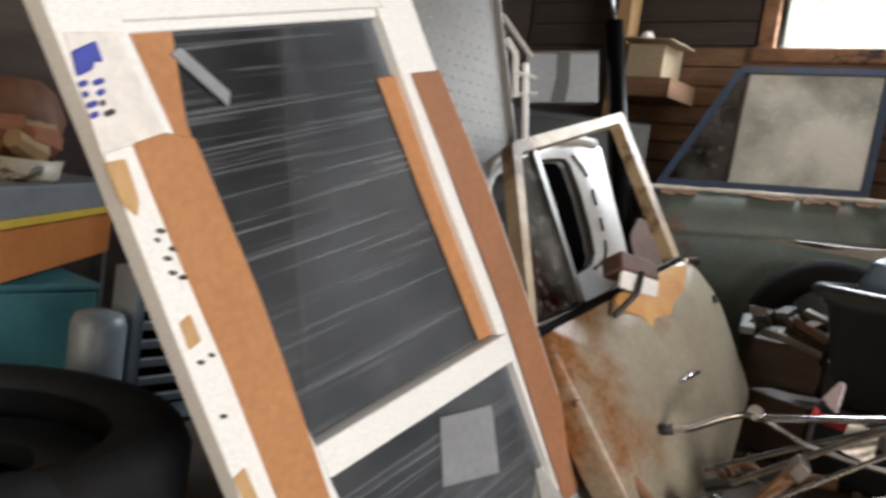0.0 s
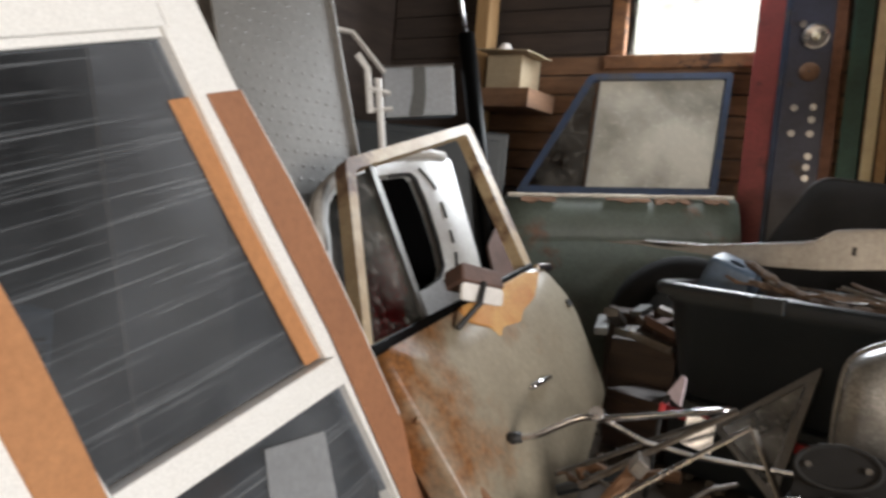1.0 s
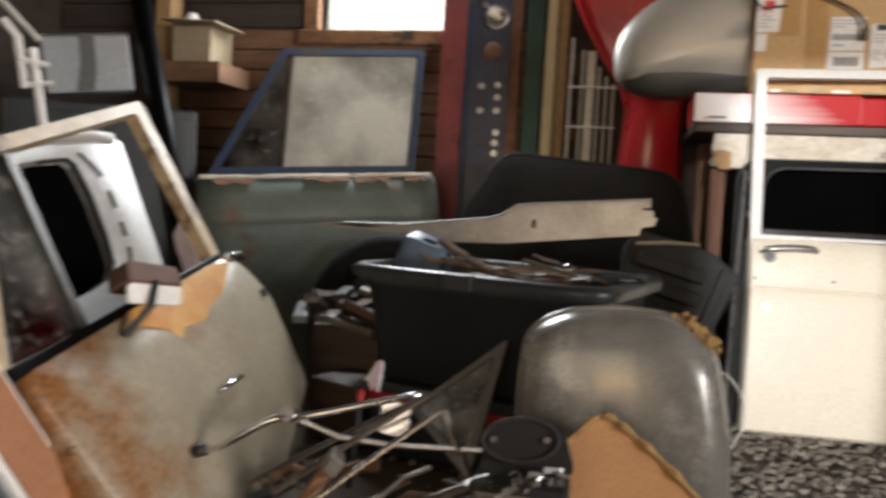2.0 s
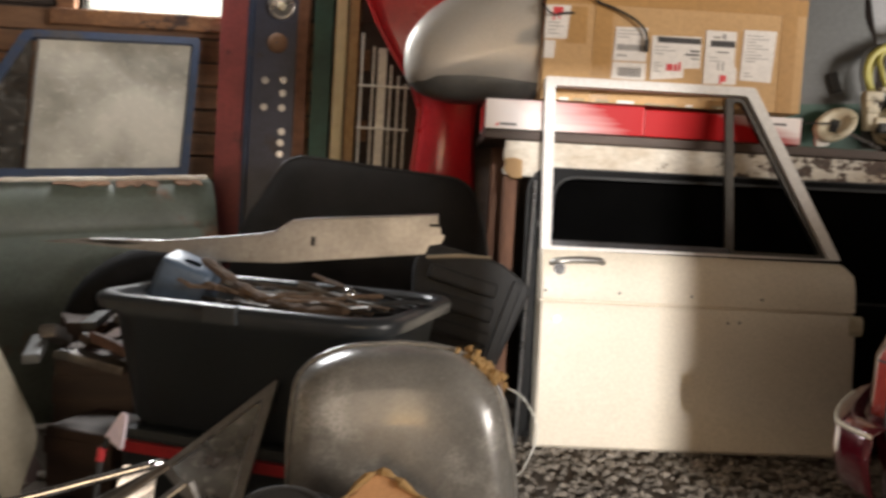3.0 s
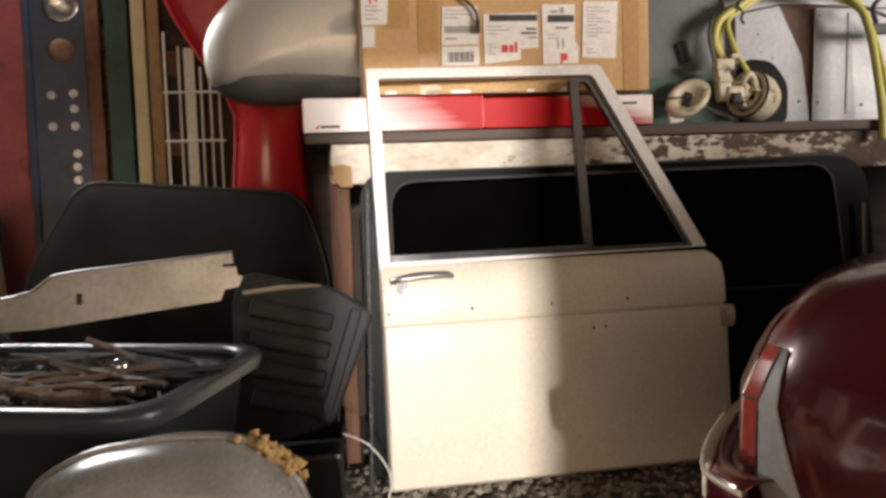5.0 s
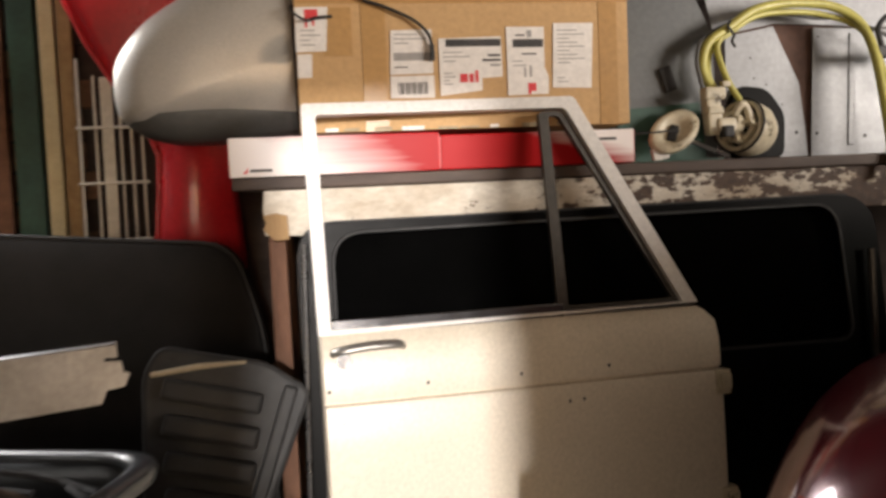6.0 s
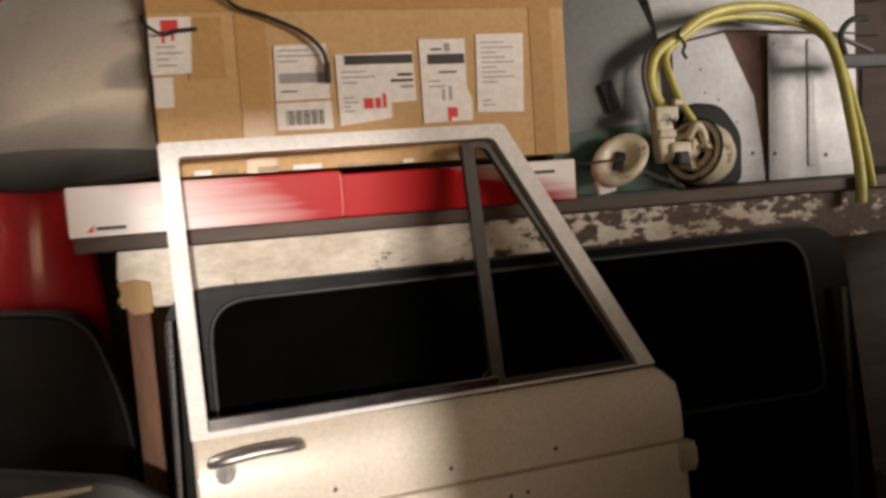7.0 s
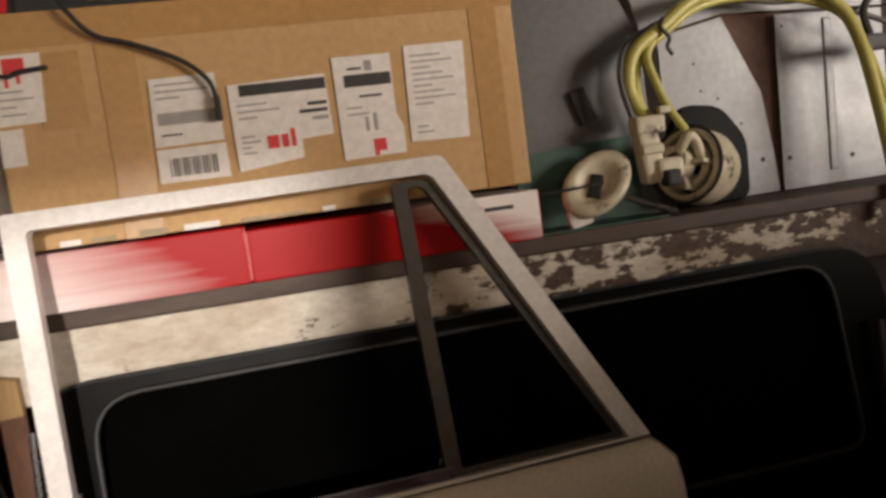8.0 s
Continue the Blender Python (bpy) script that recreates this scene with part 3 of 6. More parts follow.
pole = tagged(part("steel_pole", tube([(2.15, 3.18, 0.0), (2.17, 3.25, 0.75)], 0.01, 8), M_GREYBAR), "thin grey metal pole standing under bench", "pole")


def tyre(name, m, r, w, label):
    t = thing(name, m, label, "tyre")
    prof = [(r * 0.62, -w * 0.42), (r * 0.8, -w * 0.52), (r * 0.95, -w * 0.46), (r, -w * 0.3), (r, w * 0.3), (r * 0.95, w * 0.46), (r * 0.8, w * 0.52), (r * 0.62, w * 0.42)]
    part("tread", grid([[(q * math.cos(a), q * math.sin(a), h) for q, h in prof] for a in [2 * math.pi * i / 36 for i in range(37)]], thick=0.012), M_TYRE, t, smooth=True)
    part("rim", hoop([(r * 0.63 * math.cos(2 * math.pi * i / 24), r * 0.63 * math.sin(2 * math.pi * i / 24)) for i in range(24)], [(r * 0.3 * math.cos(2 * math.pi * i / 24), r * 0.3 * math.sin(2 * math.pi * i / 24)) for i in range(24)], -0.02, 0.02), M_BLACKPL, t)
    return t


tyre("tyre", pose(2.05, 3.62, 0.29) @ pose(0, 0, 0, 90, 0, 15), 0.29, 0.18, "dusty black tyre standing in shadow under bench")


# ---- things on the bench ----
def gradient_card(name, turn):
    """Red print that fades to white towards one end, with streaks."""
    m = bpy.data.materials.new(name)
    m.use_nodes = True
    t = m.node_tree
    p = t.nodes["Principled BSDF"]
    p.inputs["Roughness"].default_value = 0.4
    p.inputs["Specular IOR Level"].default_value = 0.16
    co = t.nodes.new("ShaderNodeTexCoord")
    sx = t.nodes.new("ShaderNodeSeparateXYZ")
    t.links.new(co.outputs["Object"], sx.inputs[0])
    mp = t.nodes.new("ShaderNodeMapping")
    mp.inputs["Scale"].default_value = (3, 1, 60)
    t.links.new(co.outputs["Object"], mp.inputs[0])
    n = t.nodes.new("ShaderNodeTexNoise")
    n.inputs["Scale"].default_value = 1.5
    t.links.new(mp.outputs[0], n.inputs["Vector"])
    add = t.nodes.new("ShaderNodeMath")
    add.operation = "MULTIPLY_ADD"
    add.inputs[1].default_value = 0.12
    t.links.new(n.outputs["Fac"], add.inputs[0])
    zz = t.nodes.new("ShaderNodeMath")
    zz.operation = "MULTIPLY_ADD"
    zz.inputs[1].default_value = 3.0 if turn else 1.3
    t.links.new(sx.outputs["Z"], zz.inputs[0])
    t.links.new(sx.outputs["X"], zz.inputs[2])
    t.links.new(zz.outputs[0], add.inputs[2])
    r = t.nodes.new("ShaderNodeValToRGB")
    r.color_ramp.elements[0].color = (0.80, 0.74, 0.72, 1)
    r.color_ramp.elements[1].color = (0.34, 0.002, 0.004, 1)
    mr = t.nodes.new("ShaderNodeMapRange")
    if turn:
        mr.inputs[1].default_value, mr.inputs[2].default_value = 0.70, 0.54
    else:
        mr.inputs[1].default_value, mr.inputs[2].default_value = 0.24, 0.56
    t.links.new(add.outputs[0], mr.inputs[0])
    t.links.new(mr.outputs[0], r.inputs[0])
    t.links.new(r.outputs[0], p.inputs["Base Color"])
    return m


def long_carton(x0, x1, h, material, mark_u, mark_v):
    c = thing("long_box", pose(x0, 3.28, 1.018), "long slim red and white glossy cardboard box on workbench", "box", "long boxes on the bench")
    w = x1 - x0
    part("sleeve", boxed((0, 0, 0), (w, 0.3, h), 0.003), material, c)
    part("end_flap", boxed((-0.002, 0.004, 0.004), (0.0, 0.296, h - 0.004)), M_REDCARD, c)
    part("end_flap", boxed((w, 0.004, 0.004), (w + 0.002, 0.296, h - 0.004)), M_REDCARD, c)
    part("print_bar", boxed((mark_u, -0.0012, mark_v), (mark_u + 0.055, 0, mark_v + 0.007)), M_INK, c, "small dark print")
    part("print_mark", slab([(mark_u - 0.018, mark_v - 0.003), (mark_u - 0.006, mark_v - 0.003), (mark_u - 0.003, mark_v + 0.012)], 0, 0.0012), M_REDINK, c).matrix_basis = pose(0, 0, 0, 90, 0, 0)
    return c


long_carton(0.428, 0.957, 0.098, gradient_card("print_fade_left", False), 0.05, 0.012)
long_carton(0.962, 1.487, 0.09, gradient_card("print_fade_right", True), 0.42, 0.062)


def carton():
    x0, z0 = 0.607, 1.122
    c = thing("shipping_carton", pose(x0, 3.284, z0), "large brown shipping carton with white labels on the bench", "carton")
    W, H, D = 0.872, 0.375, 0.42
    part("body", boxed((0, 0, 0), (W, D, H), 0.004), M_CARTON, c)
    for a, b in ((0.165, 0.225), (0.79, 0.84)):
        part("tape", boxed((a, -0.0015, 0.0), (b, 0.0, H)), M_TAPE, c, "brown packing tape strip")
    part("tape", boxed((0.07, -0.0017, 0.19), (0.14, 0.0, 0.31)), M_TAPE, c)
    part("tape", boxed((0.0, -0.0018, H - 0.055), (W, 0.0, H)), M_TAPE, c)

    random.seed(77)
    for k in range(9):
        a, w_ = 0.05 + 0.075 * k + random.uniform(-0.02, 0.02), random.uniform(0.02, 0.06)
        part("torn_edge", boxed((a, -0.003, random.uniform(0.0, 0.004)), (a + w_, 0.0, 0.006 + random.uniform(0.0, 0.006)), 0.001), M_CARDDULL if k % 3 else M_PAPER, c, "frayed pale bottom edge")

    def label(pts, marks):
        lb = slab([(x - x0, z - z0) for x, z in pts], 0.0016, 0.0026)
        ob = part("label", lb, M_PAPER, c, "white shipping label")
        ob.matrix_basis = pose(0, 0, 0, 90, 0, 0)
        for a, b, e, f, mm in marks:
            part("print_bar", boxed((a - x0, b - z0, 0.0026), (e - x0, f - z0, 0.0032)), mm, ob)

    def lines(x, xx, z, k, step, mm=M_GREYINK, h=0.003):
        return [(x, z - i * step, x + (xx - x) * (0.7 + 0.3 * math.sin(i * 2.1)), z - i * step + h, mm) for i in range(k)]

    label([(0.607, 1.323), (0.682, 1.325), (0.69, 1.434), (0.609, 1.433)], lines(0.62, 0.672, 1.375, 4, 0.012) + [(0.632, 1.405, 0.665, 1.428, M_REDINK), (0.632, 1.383, 0.638, 1.405, M_REDINK), (0.65, 1.388, 0.656, 1.405, M_REDINK)])
    label([(0.608, 1.259), (0.644, 1.26), (0.646, 1.318), (0.61, 1.318)], [])
    label([(0.84, 1.263), (0.951, 1.265), (0.95, 1.376), (0.845, 1.374)], lines(0.852, 0.94, 1.362, 3, 0.011) + [(0.85, 1.298, 0.945, 1.318, M_GREYINK)] + lines(0.852, 0.9, 1.28, 1, 0.01, M_INK))
    bars = [(0.858 + i * 0.0052, 1.213, 0.858 + i * 0.0052 + (0.0032 if (i * 7) % 3 else 0.0018), 1.243, M_INK) for i in range(15)]
    label([(0.839, 1.204), (0.953, 1.203), (0.952, 1.26), (0.84, 1.259)], bars)
    label([(0.968, 1.207), (1.078, 1.219), (1.078, 1.25), (1.133, 1.253), (1.131, 1.356), (0.967, 1.352)], [(0.985, 1.331, 1.13, 1.35, M_INK), (1.02, 1.24, 1.04, 1.262, M_REDINK), (1.044, 1.24, 1.056, 1.262, M_REDINK), (1.06, 1.24, 1.068, 1.27, M_REDINK), (1.095, 1.305, 1.128, 1.311, M_INK), (1.08, 1.293, 1.128, 1.299, M_INK), (1.1, 1.28, 1.128, 1.286, M_GREYINK)] + lines(0.978, 1.05, 1.315, 3, 0.011) + lines(0.978, 1.01, 1.262, 4, 0.009))
    label([(1.146, 1.204), (1.255, 1.206), (1.257, 1.25), (1.246, 1.275), (1.247, 1.379), (1.146, 1.38)], [(1.162, 1.327, 1.244, 1.348, M_INK), (1.2, 1.353, 1.213, 1.37, M_GREYINK), (1.17, 1.356, 1.195, 1.36, M_INK), (1.185, 1.308, 1.225, 1.312, M_INK), (1.2, 1.206, 1.208, 1.235, M_REDINK), (1.208, 1.214, 1.222, 1.235, M_REDINK), (1.19, 1.25, 1.196, 1.275, M_GREYINK), (1.205, 1.25, 1.211, 1.28, M_GREYINK)] + lines(1.16, 1.2, 1.29, 2, 0.011))
    label([(1.267, 1.222), (1.373, 1.219), (1.381, 1.388), (1.273, 1.388)], lines(1.282, 1.36, 1.368, 9, 0.0105) + lines(1.28, 1.31, 1.245, 2, 0.01))
    return c


carton()
case = thing("black_case", pose(0.64, 3.36, 1.498), "flat black case lying on top of the carton", "case")
part("shell", boxed((0, 0, 0), (0.3, 0.25, 0.06), 0.008), M_BLACKPL, case)
part("latch", boxed((0.12, -0.004, 0.022), (0.16, 0.0, 0.04), 0.001), M_GREYBAR, case)
cord = thing("power_cable", pose(0, 0, 0), "thin black cable hanging over the carton front", "cable")
part("cable", tube(smoothline([(0.69, 3.33, 1.56), (0.735, 3.27, 1.5), (0.775, 3.272, 1.452), (0.83, 3.272, 1.432), (0.9, 3.272, 1.4), (0.938, 3.27, 1.365), (0.948, 3.272, 1.335)], 6), 0.0042, 8), M_DARKRUB, cord, smooth=True)
part("plug", boxed((0.943, 3.266, 1.295), (0.954, 3.278, 1.336), 0.002), M_DARKRUB, cord)
cord = thing("short_cable", pose(0, 0, 0), "short black lead over the carton corner", "cable")
part("cable", tube(smoothline([(0.598, 3.3, 1.44), (0.603, 3.27, 1.42), (0.635, 3.268, 1.398), (0.66, 3.268, 1.404), (0.7, 3.27, 1.408)], 6), [0.003] * 16 + [0.004] * 9, 8), M_DARKRUB, cord, smooth=True)


def silver_lid():
    s = thing("silver_bonnet", pose(0, 3.4, 0), "curved silver car panel with dark lower lip", "car panel")
    out = smoothline([(0.6, 1.135), (0.45, 1.118), (0.32, 1.112), (0.22, 1.13), (0.155, 1.175), (0.138, 1.25), (0.15, 1.33), (0.21, 1.41), (0.3, 1.475), (0.42, 1.54), (0.6, 1.59)], 3)
    steps = ((1.0, 0.06), (0.995, 0.01), (0.985, -0.012), (0.95, -0.04), (0.8, -0.075), (0.5, -0.095), (0.2, -0.1), (0.0, -0.1))
    low = [(p.x, max(p.y, 1.166 - 0.012 * (p.x - 0.14) / 0.46)) for p in out]
    part("skin", grid([[(0.6 + (x - 0.6) * k, d, 1.33 + (z - 1.33) * k) for x, z in low] for k, d in steps], thick=0.004), M_SILVER, s, smooth=True)
    part("lower_lip", grid([[(0.598 + (p.x + 0.004 - 0.6) * k, d + 0.012, 1.33 + (p.y - 1.33) * k) for p in out] for k, d in steps[:6]], thick=0.003), M_DARKGREY, s, "dark grey plastic lip", smooth=True)
    return s


silver_lid()
f = thing("red_fender", pose(0, 3.66, 0), "glossy red curved car fender standing on end", "car panel")
rows = []
for z, a, b, bow in ((0, 0.1, 0.4, 0.02), (0.6, 0.13, 0.42, 0.03), (0.8, 0.165, 0.425, 0.05), (0.88, 0.178, 0.42, 0.06), (1.0, 0.19, 0.41, 0.065), (1.1, 0.195, 0.41, 0.05), (1.2, 0.16, 0.42, 0.03), (1.3, 0.09, 0.45, 0.02), (1.42, 0.02, 0.5, 0.02), (1.6, -0.06, 0.56, 0.03), (1.9, -0.15, 0.6, 0.04)):
    rows.append([(a + (b - a) * j / 10, -bow * math.sin(math.pi * j / 10) + 0.02 * j / 10, z) for j in range(11)])
part("skin", grid(rows, thick=0.003), M_REDPAINT, f, smooth=True)
part("flange", tube([Vector(r[0]) for r in rows], 0.007, 6), M_REDPAINT, f, smooth=True)


def fuel_pump():
    o = Vector((1.86, 3.36, 1.017))
    p = thing("fuel_pump", Matrix.Translation(o), "cream plastic fuel pump with yellow hose on the bench", "pump")

    def line(pts, n=6):
        return smoothline([Vector(q) - o for q in pts], n)

    cup = axes((-0.035, -0.012, 0.096), (0.3, -0.1, 0.95), (0.42, -0.9, -0.2))
    bowl = [(0.066, 0.0), (0.072, 0.004), (0.078, 0.03), (0.077, 0.07), (0.066, 0.1), (0.035, 0.117), (0.004, 0.12)]
    ang = [2 * math.pi * i / 28 for i in range(28)]
    part("bowl", grid([[(r * math.cos(a), r * math.sin(a), h) for a in ang] for r, h in [(0.06, 0.06), (0.062, 0.004)] + bowl], closed=True), M_CREAMPL, p, smooth=True).matrix_basis = cup
    part("clamp_ring", tube([(0.078 * math.cos(a), 0.078 * math.sin(a), 0.008) for a in ang], 0.0035, 6, closed=True), M_DARKRUB, p, "thin black clamp ring").matrix_basis = cup
    for r, h, mm, nm in ((0.05, 0.03, M_CREAMPL, "inner_cage"), (0.03, -0.015, M_CREAMPL, "filter_neck")):
        part(nm, hoop([(r * math.cos(a), r * math.sin(a)) for a in ang], [((r - 0.012) * math.cos(a), (r - 0.012) * math.sin(a)) for a in ang], h - 0.025, h + 0.01), mm, p).matrix_basis = cup
    for k in range(5):
        a = k * 1.3
        part("cage_rib", boxed((0.02, -0.005, -0.02), (0.056, 0.005, 0.03), 0.002, pose(0, 0, 0, 0, 0, math.degrees(a))), M_CREAMPL, p).matrix_basis = cup
    bm = boxed((-0.128, -0.05, 0.08), (-0.085, -0.01, 0.19), 0.008, pose(0, 0, 0, 0, -6, 0))
    box(bm, (-0.15, -0.055, 0.165), (-0.09, -0.015, 0.2), 0.006)
    box(bm, (-0.145, -0.06, 0.125), (-0.1, -0.02, 0.145), 0.005)
    box(bm, (-0.115, -0.06, 0.075), (-0.06, -0.025, 0.115), 0.01)
    box(bm, (-0.1, -0.055, 0.2), (-0.075, -0.03, 0.215), 0.004)
    part("valve_body", bm, M_CREAMPL, p, "grimy cream moulded valve body")
    part("black_fitting", boxed((-0.108, -0.078, 0.06), (-0.078, -0.045, 0.092), 0.006), M_DARKRUB, p)
    part("elbow", tube(smoothline([(-0.06, -0.04, 0.12), (-0.045, -0.05, 0.15), (-0.025, -0.045, 0.14), (-0.015, -0.045, 0.105)], 5), 0.011, 8), M_CREAMPL, p, smooth=True)
    part("hose", tube(line([(1.752, 3.34, 1.21), (1.722, 3.345, 1.27), (1.74, 3.35, 1.34), (1.81, 3.355, 1.387), (1.888, 3.36, 1.434), (2.0, 3.37, 1.455), (2.13, 3.37, 1.447), (2.215, 3.36, 1.4), (2.25, 3.34, 1.31), (2.262, 3.31, 1.15), (2.262, 3.285, 1.02), (2.258, 3.28, 0.95)]), 0.0135, 10), M_YELLOWHOSE, p, "yellow-green rubber hose", smooth=True)
    part("second_hose", tube(line([(1.762, 3.36, 1.2), (1.748, 3.365, 1.27), (1.765, 3.37, 1.335), (1.83, 3.375, 1.38), (1.9, 3.38, 1.42), (2.0, 3.39, 1.435), (2.13, 3.39, 1.425), (2.23, 3.37, 1.38), (2.275, 3.345, 1.28), (2.295, 3.31, 1.12), (2.3, 3.285, 0.99)]), 0.009, 8), M_YELLOWHOSE, p, smooth=True)
    part("inner_hose", tube(line([(1.828, 3.335, 1.18), (1.8, 3.34, 1.225), (1.783, 3.345, 1.27), (1.768, 3.35, 1.33), (1.79, 3.355, 1.365)]), 0.009, 8), M_YELLOWHOSE, p, smooth=True)
    part("hose_clip", tube(line([(1.805, 3.34, 1.4), (1.795, 3.335, 1.385), (1.812, 3.335, 1.362), (1.806, 3.335, 1.345), (1.818, 3.34, 1.33)], 4), 0.0045, 6), M_DARKRUB, p, "black hose tie")
    part("lead", tube(line([(1.74, 3.35, 1.17), (1.715, 3.34, 1.23), (1.705, 3.345, 1.3), (1.735, 3.36, 1.36), (1.83, 3.4, 1.402), (1.97, 3.4, 1.432), (2.1, 3.4, 1.42), (2.2, 3.39, 1.41), (2.385, 3.37, 1.337)]), 0.006, 6), M_DARKGREY, p, "grey rubber lead", smooth=True)
    return p


fuel_pump()
b = thing("black_bracket", pose(2.3, 3.36, 1.3), "black plastic bracket beside the yellow hose", "bracket")
part("plate", boxed((-0.03, -0.01, -0.005), (0.12, 0.02, 0.03), 0.006), M_DARKRUB, b)
part("loop", tube(smoothline([(-0.01, 0, 0.03), (-0.022, 0, 0.08), (0.01, 0, 0.115), (0.06, 0, 0.12)], 5), 0.008, 8), M_DARKRUB, b)
part("stem", tube([(0.04, 0.0, -0.01), (0.05, 0.02, -0.283)], 0.006, 8), M_DARKRUB, b)
s = thing("sender_unit", pose(1.627, 3.335, 1.098), "white disc-shaped sender unit with metal arm", "car part")
sm = pose(0, 0, 0, 52, 40, -44)
ang = [2 * math.pi * i / 26 for i in range(26)]
part("disc", grid([[(0.7 * r * math.cos(a), r * math.sin(a), h) for a in ang] for r, h in ((0.03, -0.012), (0.07, -0.012), (0.08, -0.004), (0.08, 0.008), (0.07, 0.014), (0.05, 0.012), (0.042, 0.0), (0.018, 0.0))], closed=True), M_CREAMPL, s, smooth=True).matrix_basis = sm
# dark block put in for the shaded slot at the disc centre
part("hub", boxed((-0.014, -0.03, -0.012), (0.012, 0.022, 0.005), 0.005, pose(0, 0, 0, 0, 0, 30)), M_DARKRUB, s, "dark block for the slot in the disc").matrix_basis = sm
part("lug", boxed((-0.078, -0.012, -0.066), (-0.03, 0.006, -0.03), 0.006, pose(0, 0, 0, 0, -12, 0)), M_PAPER, s)
part("arm", tube([(0.0, -0.012, -0.04), (0.05, -0.015, -0.03), (0.154, -0.02, -0.074)], 0.006, 6), M_STEEL, s)
part("wire", tube([(0.0, -0.03, 0.005), (-0.05, -0.035, 0.0), (-0.12, -0.03, -0.002)], 0.003, 6), M_DARKRUB, s)

# panels standing on the bench behind these
g = thing("sheet_metal", axes((1.483, 3.42, 1.017), (1, 0, 0), (0, 0.02, 1)), "smooth grey sheet metal panel beside the carton", "car panel")
part("sheet", slab([(0, 0), (0.32, 0), (0.312, 0.365), (0.262, 0.47), (0.24, 0.75), (0, 0.75)], -0.005, 0.0, 0.001), M_GREYPANEL, g)
part("rubber_tab", boxed((-0.018, -0.036, 0), (0.018, 0.036, 0.014), 0.004, pose(0.168, 0.237, 0, 0, 0, 18)), M_DARKRUB, g, "dark rubber tab")
gt = thing("green_tray", pose(1.492, 3.31, 1.017), "dark green metal tray lying behind the sender unit", "tray")
part("base", boxed((0, 0, 0), (0.27, 0.1, 0.004), 0.001), M_GREEN, gt)
part("back_wall", slab([(0, 0.004), (0.27, 0.004), (0.25, 0.168), (0, 0.152)], 0, 0.003), M_GREEN, gt).matrix_basis = pose(0, 0.1, 0, 90, 0, 0)
w = thing("rusty_sheet_metal", axes((1.8, 3.47, 1.018), (1, 0, 0), (0, 0.02, 1)), "white sheet metal panel with rusty split and holes", "car panel")
part("left_sheet", slab([(0.06, 0.0), (0.322, 0.0), (0.315, 0.09), (0.297, 0.225), (0.216, 0.394), (0.06, 0.364)], 0.0, 0.004, 0.001), M_WHITESHEET, w)
part("right_sheet", slab([(0.33, 0.0), (0.62, 0.0), (0.62, 0.38), (0.345, 0.387), (0.338, 0.2)], 0.004, 0.008, 0.001), M_WHITESHEET, w)
part("upper_sheet", slab([(-0.005, 0.48), (0.023, 0.364), (0.06, 0.37), (0.216, 0.4), (0.345, 0.395), (0.62, 0.385), (0.62, 0.72), (-0.05, 0.72)], 0.006, 0.01, 0.001), M_WHITESHEET, w)
part("rusty_split", slab([(0.1, 0.0), (0.42, 0.0), (0.42, 0.42), (0.1, 0.42)], -0.012, -0.006), M_RUSTBROWN, w, "brown rust between the sheets")
part("fold", boxed((-0.011, -0.17, 0.0), (0.011, 0.17, 0.012), 0.004, pose(0.468, 0.2, 0, 0, 0, -2)), M_WHITESHEET, w)
for u, v in ((0.285, 0.075), (0.35, 0.07), (0.512, 0.058), (0.24, 0.16), (0.19, 0.22), (0.15, 0.24), (0.14, 0.3), (0.36, 0.36)):
    part("bolt_hole", round_part(0.0055 if v < 0.1 else 0.003, 0.0, 0.0095 if u > 0.33 else 0.0052, 10, pose(u, v, 0)), M_DARKRUB, w)
w = thing("black_shield", pose(1.94, 3.43, 1.017), "black rounded plastic shield behind the pump", "car part")
part("shell", slab(rounded([(-0.1, 0), (0.07, 0), (0.076, 0.13), (0.02, 0.205), (-0.072, 0.215), (-0.11, 0.14)], 0.03, 4), 0, 0.02, 0.004), M_BLACKPAINT, w).matrix_basis = pose(0, 0, 0, 88, 0, 0)


# ---- things leaning on the north wall ----
def leaning_board(name, x, w, top, material, label, d=0.03, y=3.86, low=3.78, category="board"):
    b = thing(name, axes((x, low, 0), (1, 0, 0), (0, (y - low) / top, 1)), label, category)
    part("timber", boxed((0, 0, -d), (w, top, 0.0), 0.004), material, b)
    return b


leaning_board("red_post", -0.612, 0.11, 2.3, M_REDPOST, "worn dark red painted timber post leaning on wall", 0.05, 3.84, 3.76, "post")
leaning_board("brown_board", -0.335, 0.07, 2.2, M_BROWNWOOD, "reddish brown timber board leaning on wall", category="board")
leaning_board("green_post", -0.245, 0.075, 2.25, M_GREEN, "dark green painted metal post leaning on wall", 0.045, category="post")
leaning_board("cream_board", -0.158, 0.044, 2.2, M_CREAMBOARD, "cream painted timber batten leaning on wall", 0.03)
leaning_board("pale_board", -0.105, 0.04, 2.2, M_PINE, "weathered pale batten leaning on wall", 0.025)


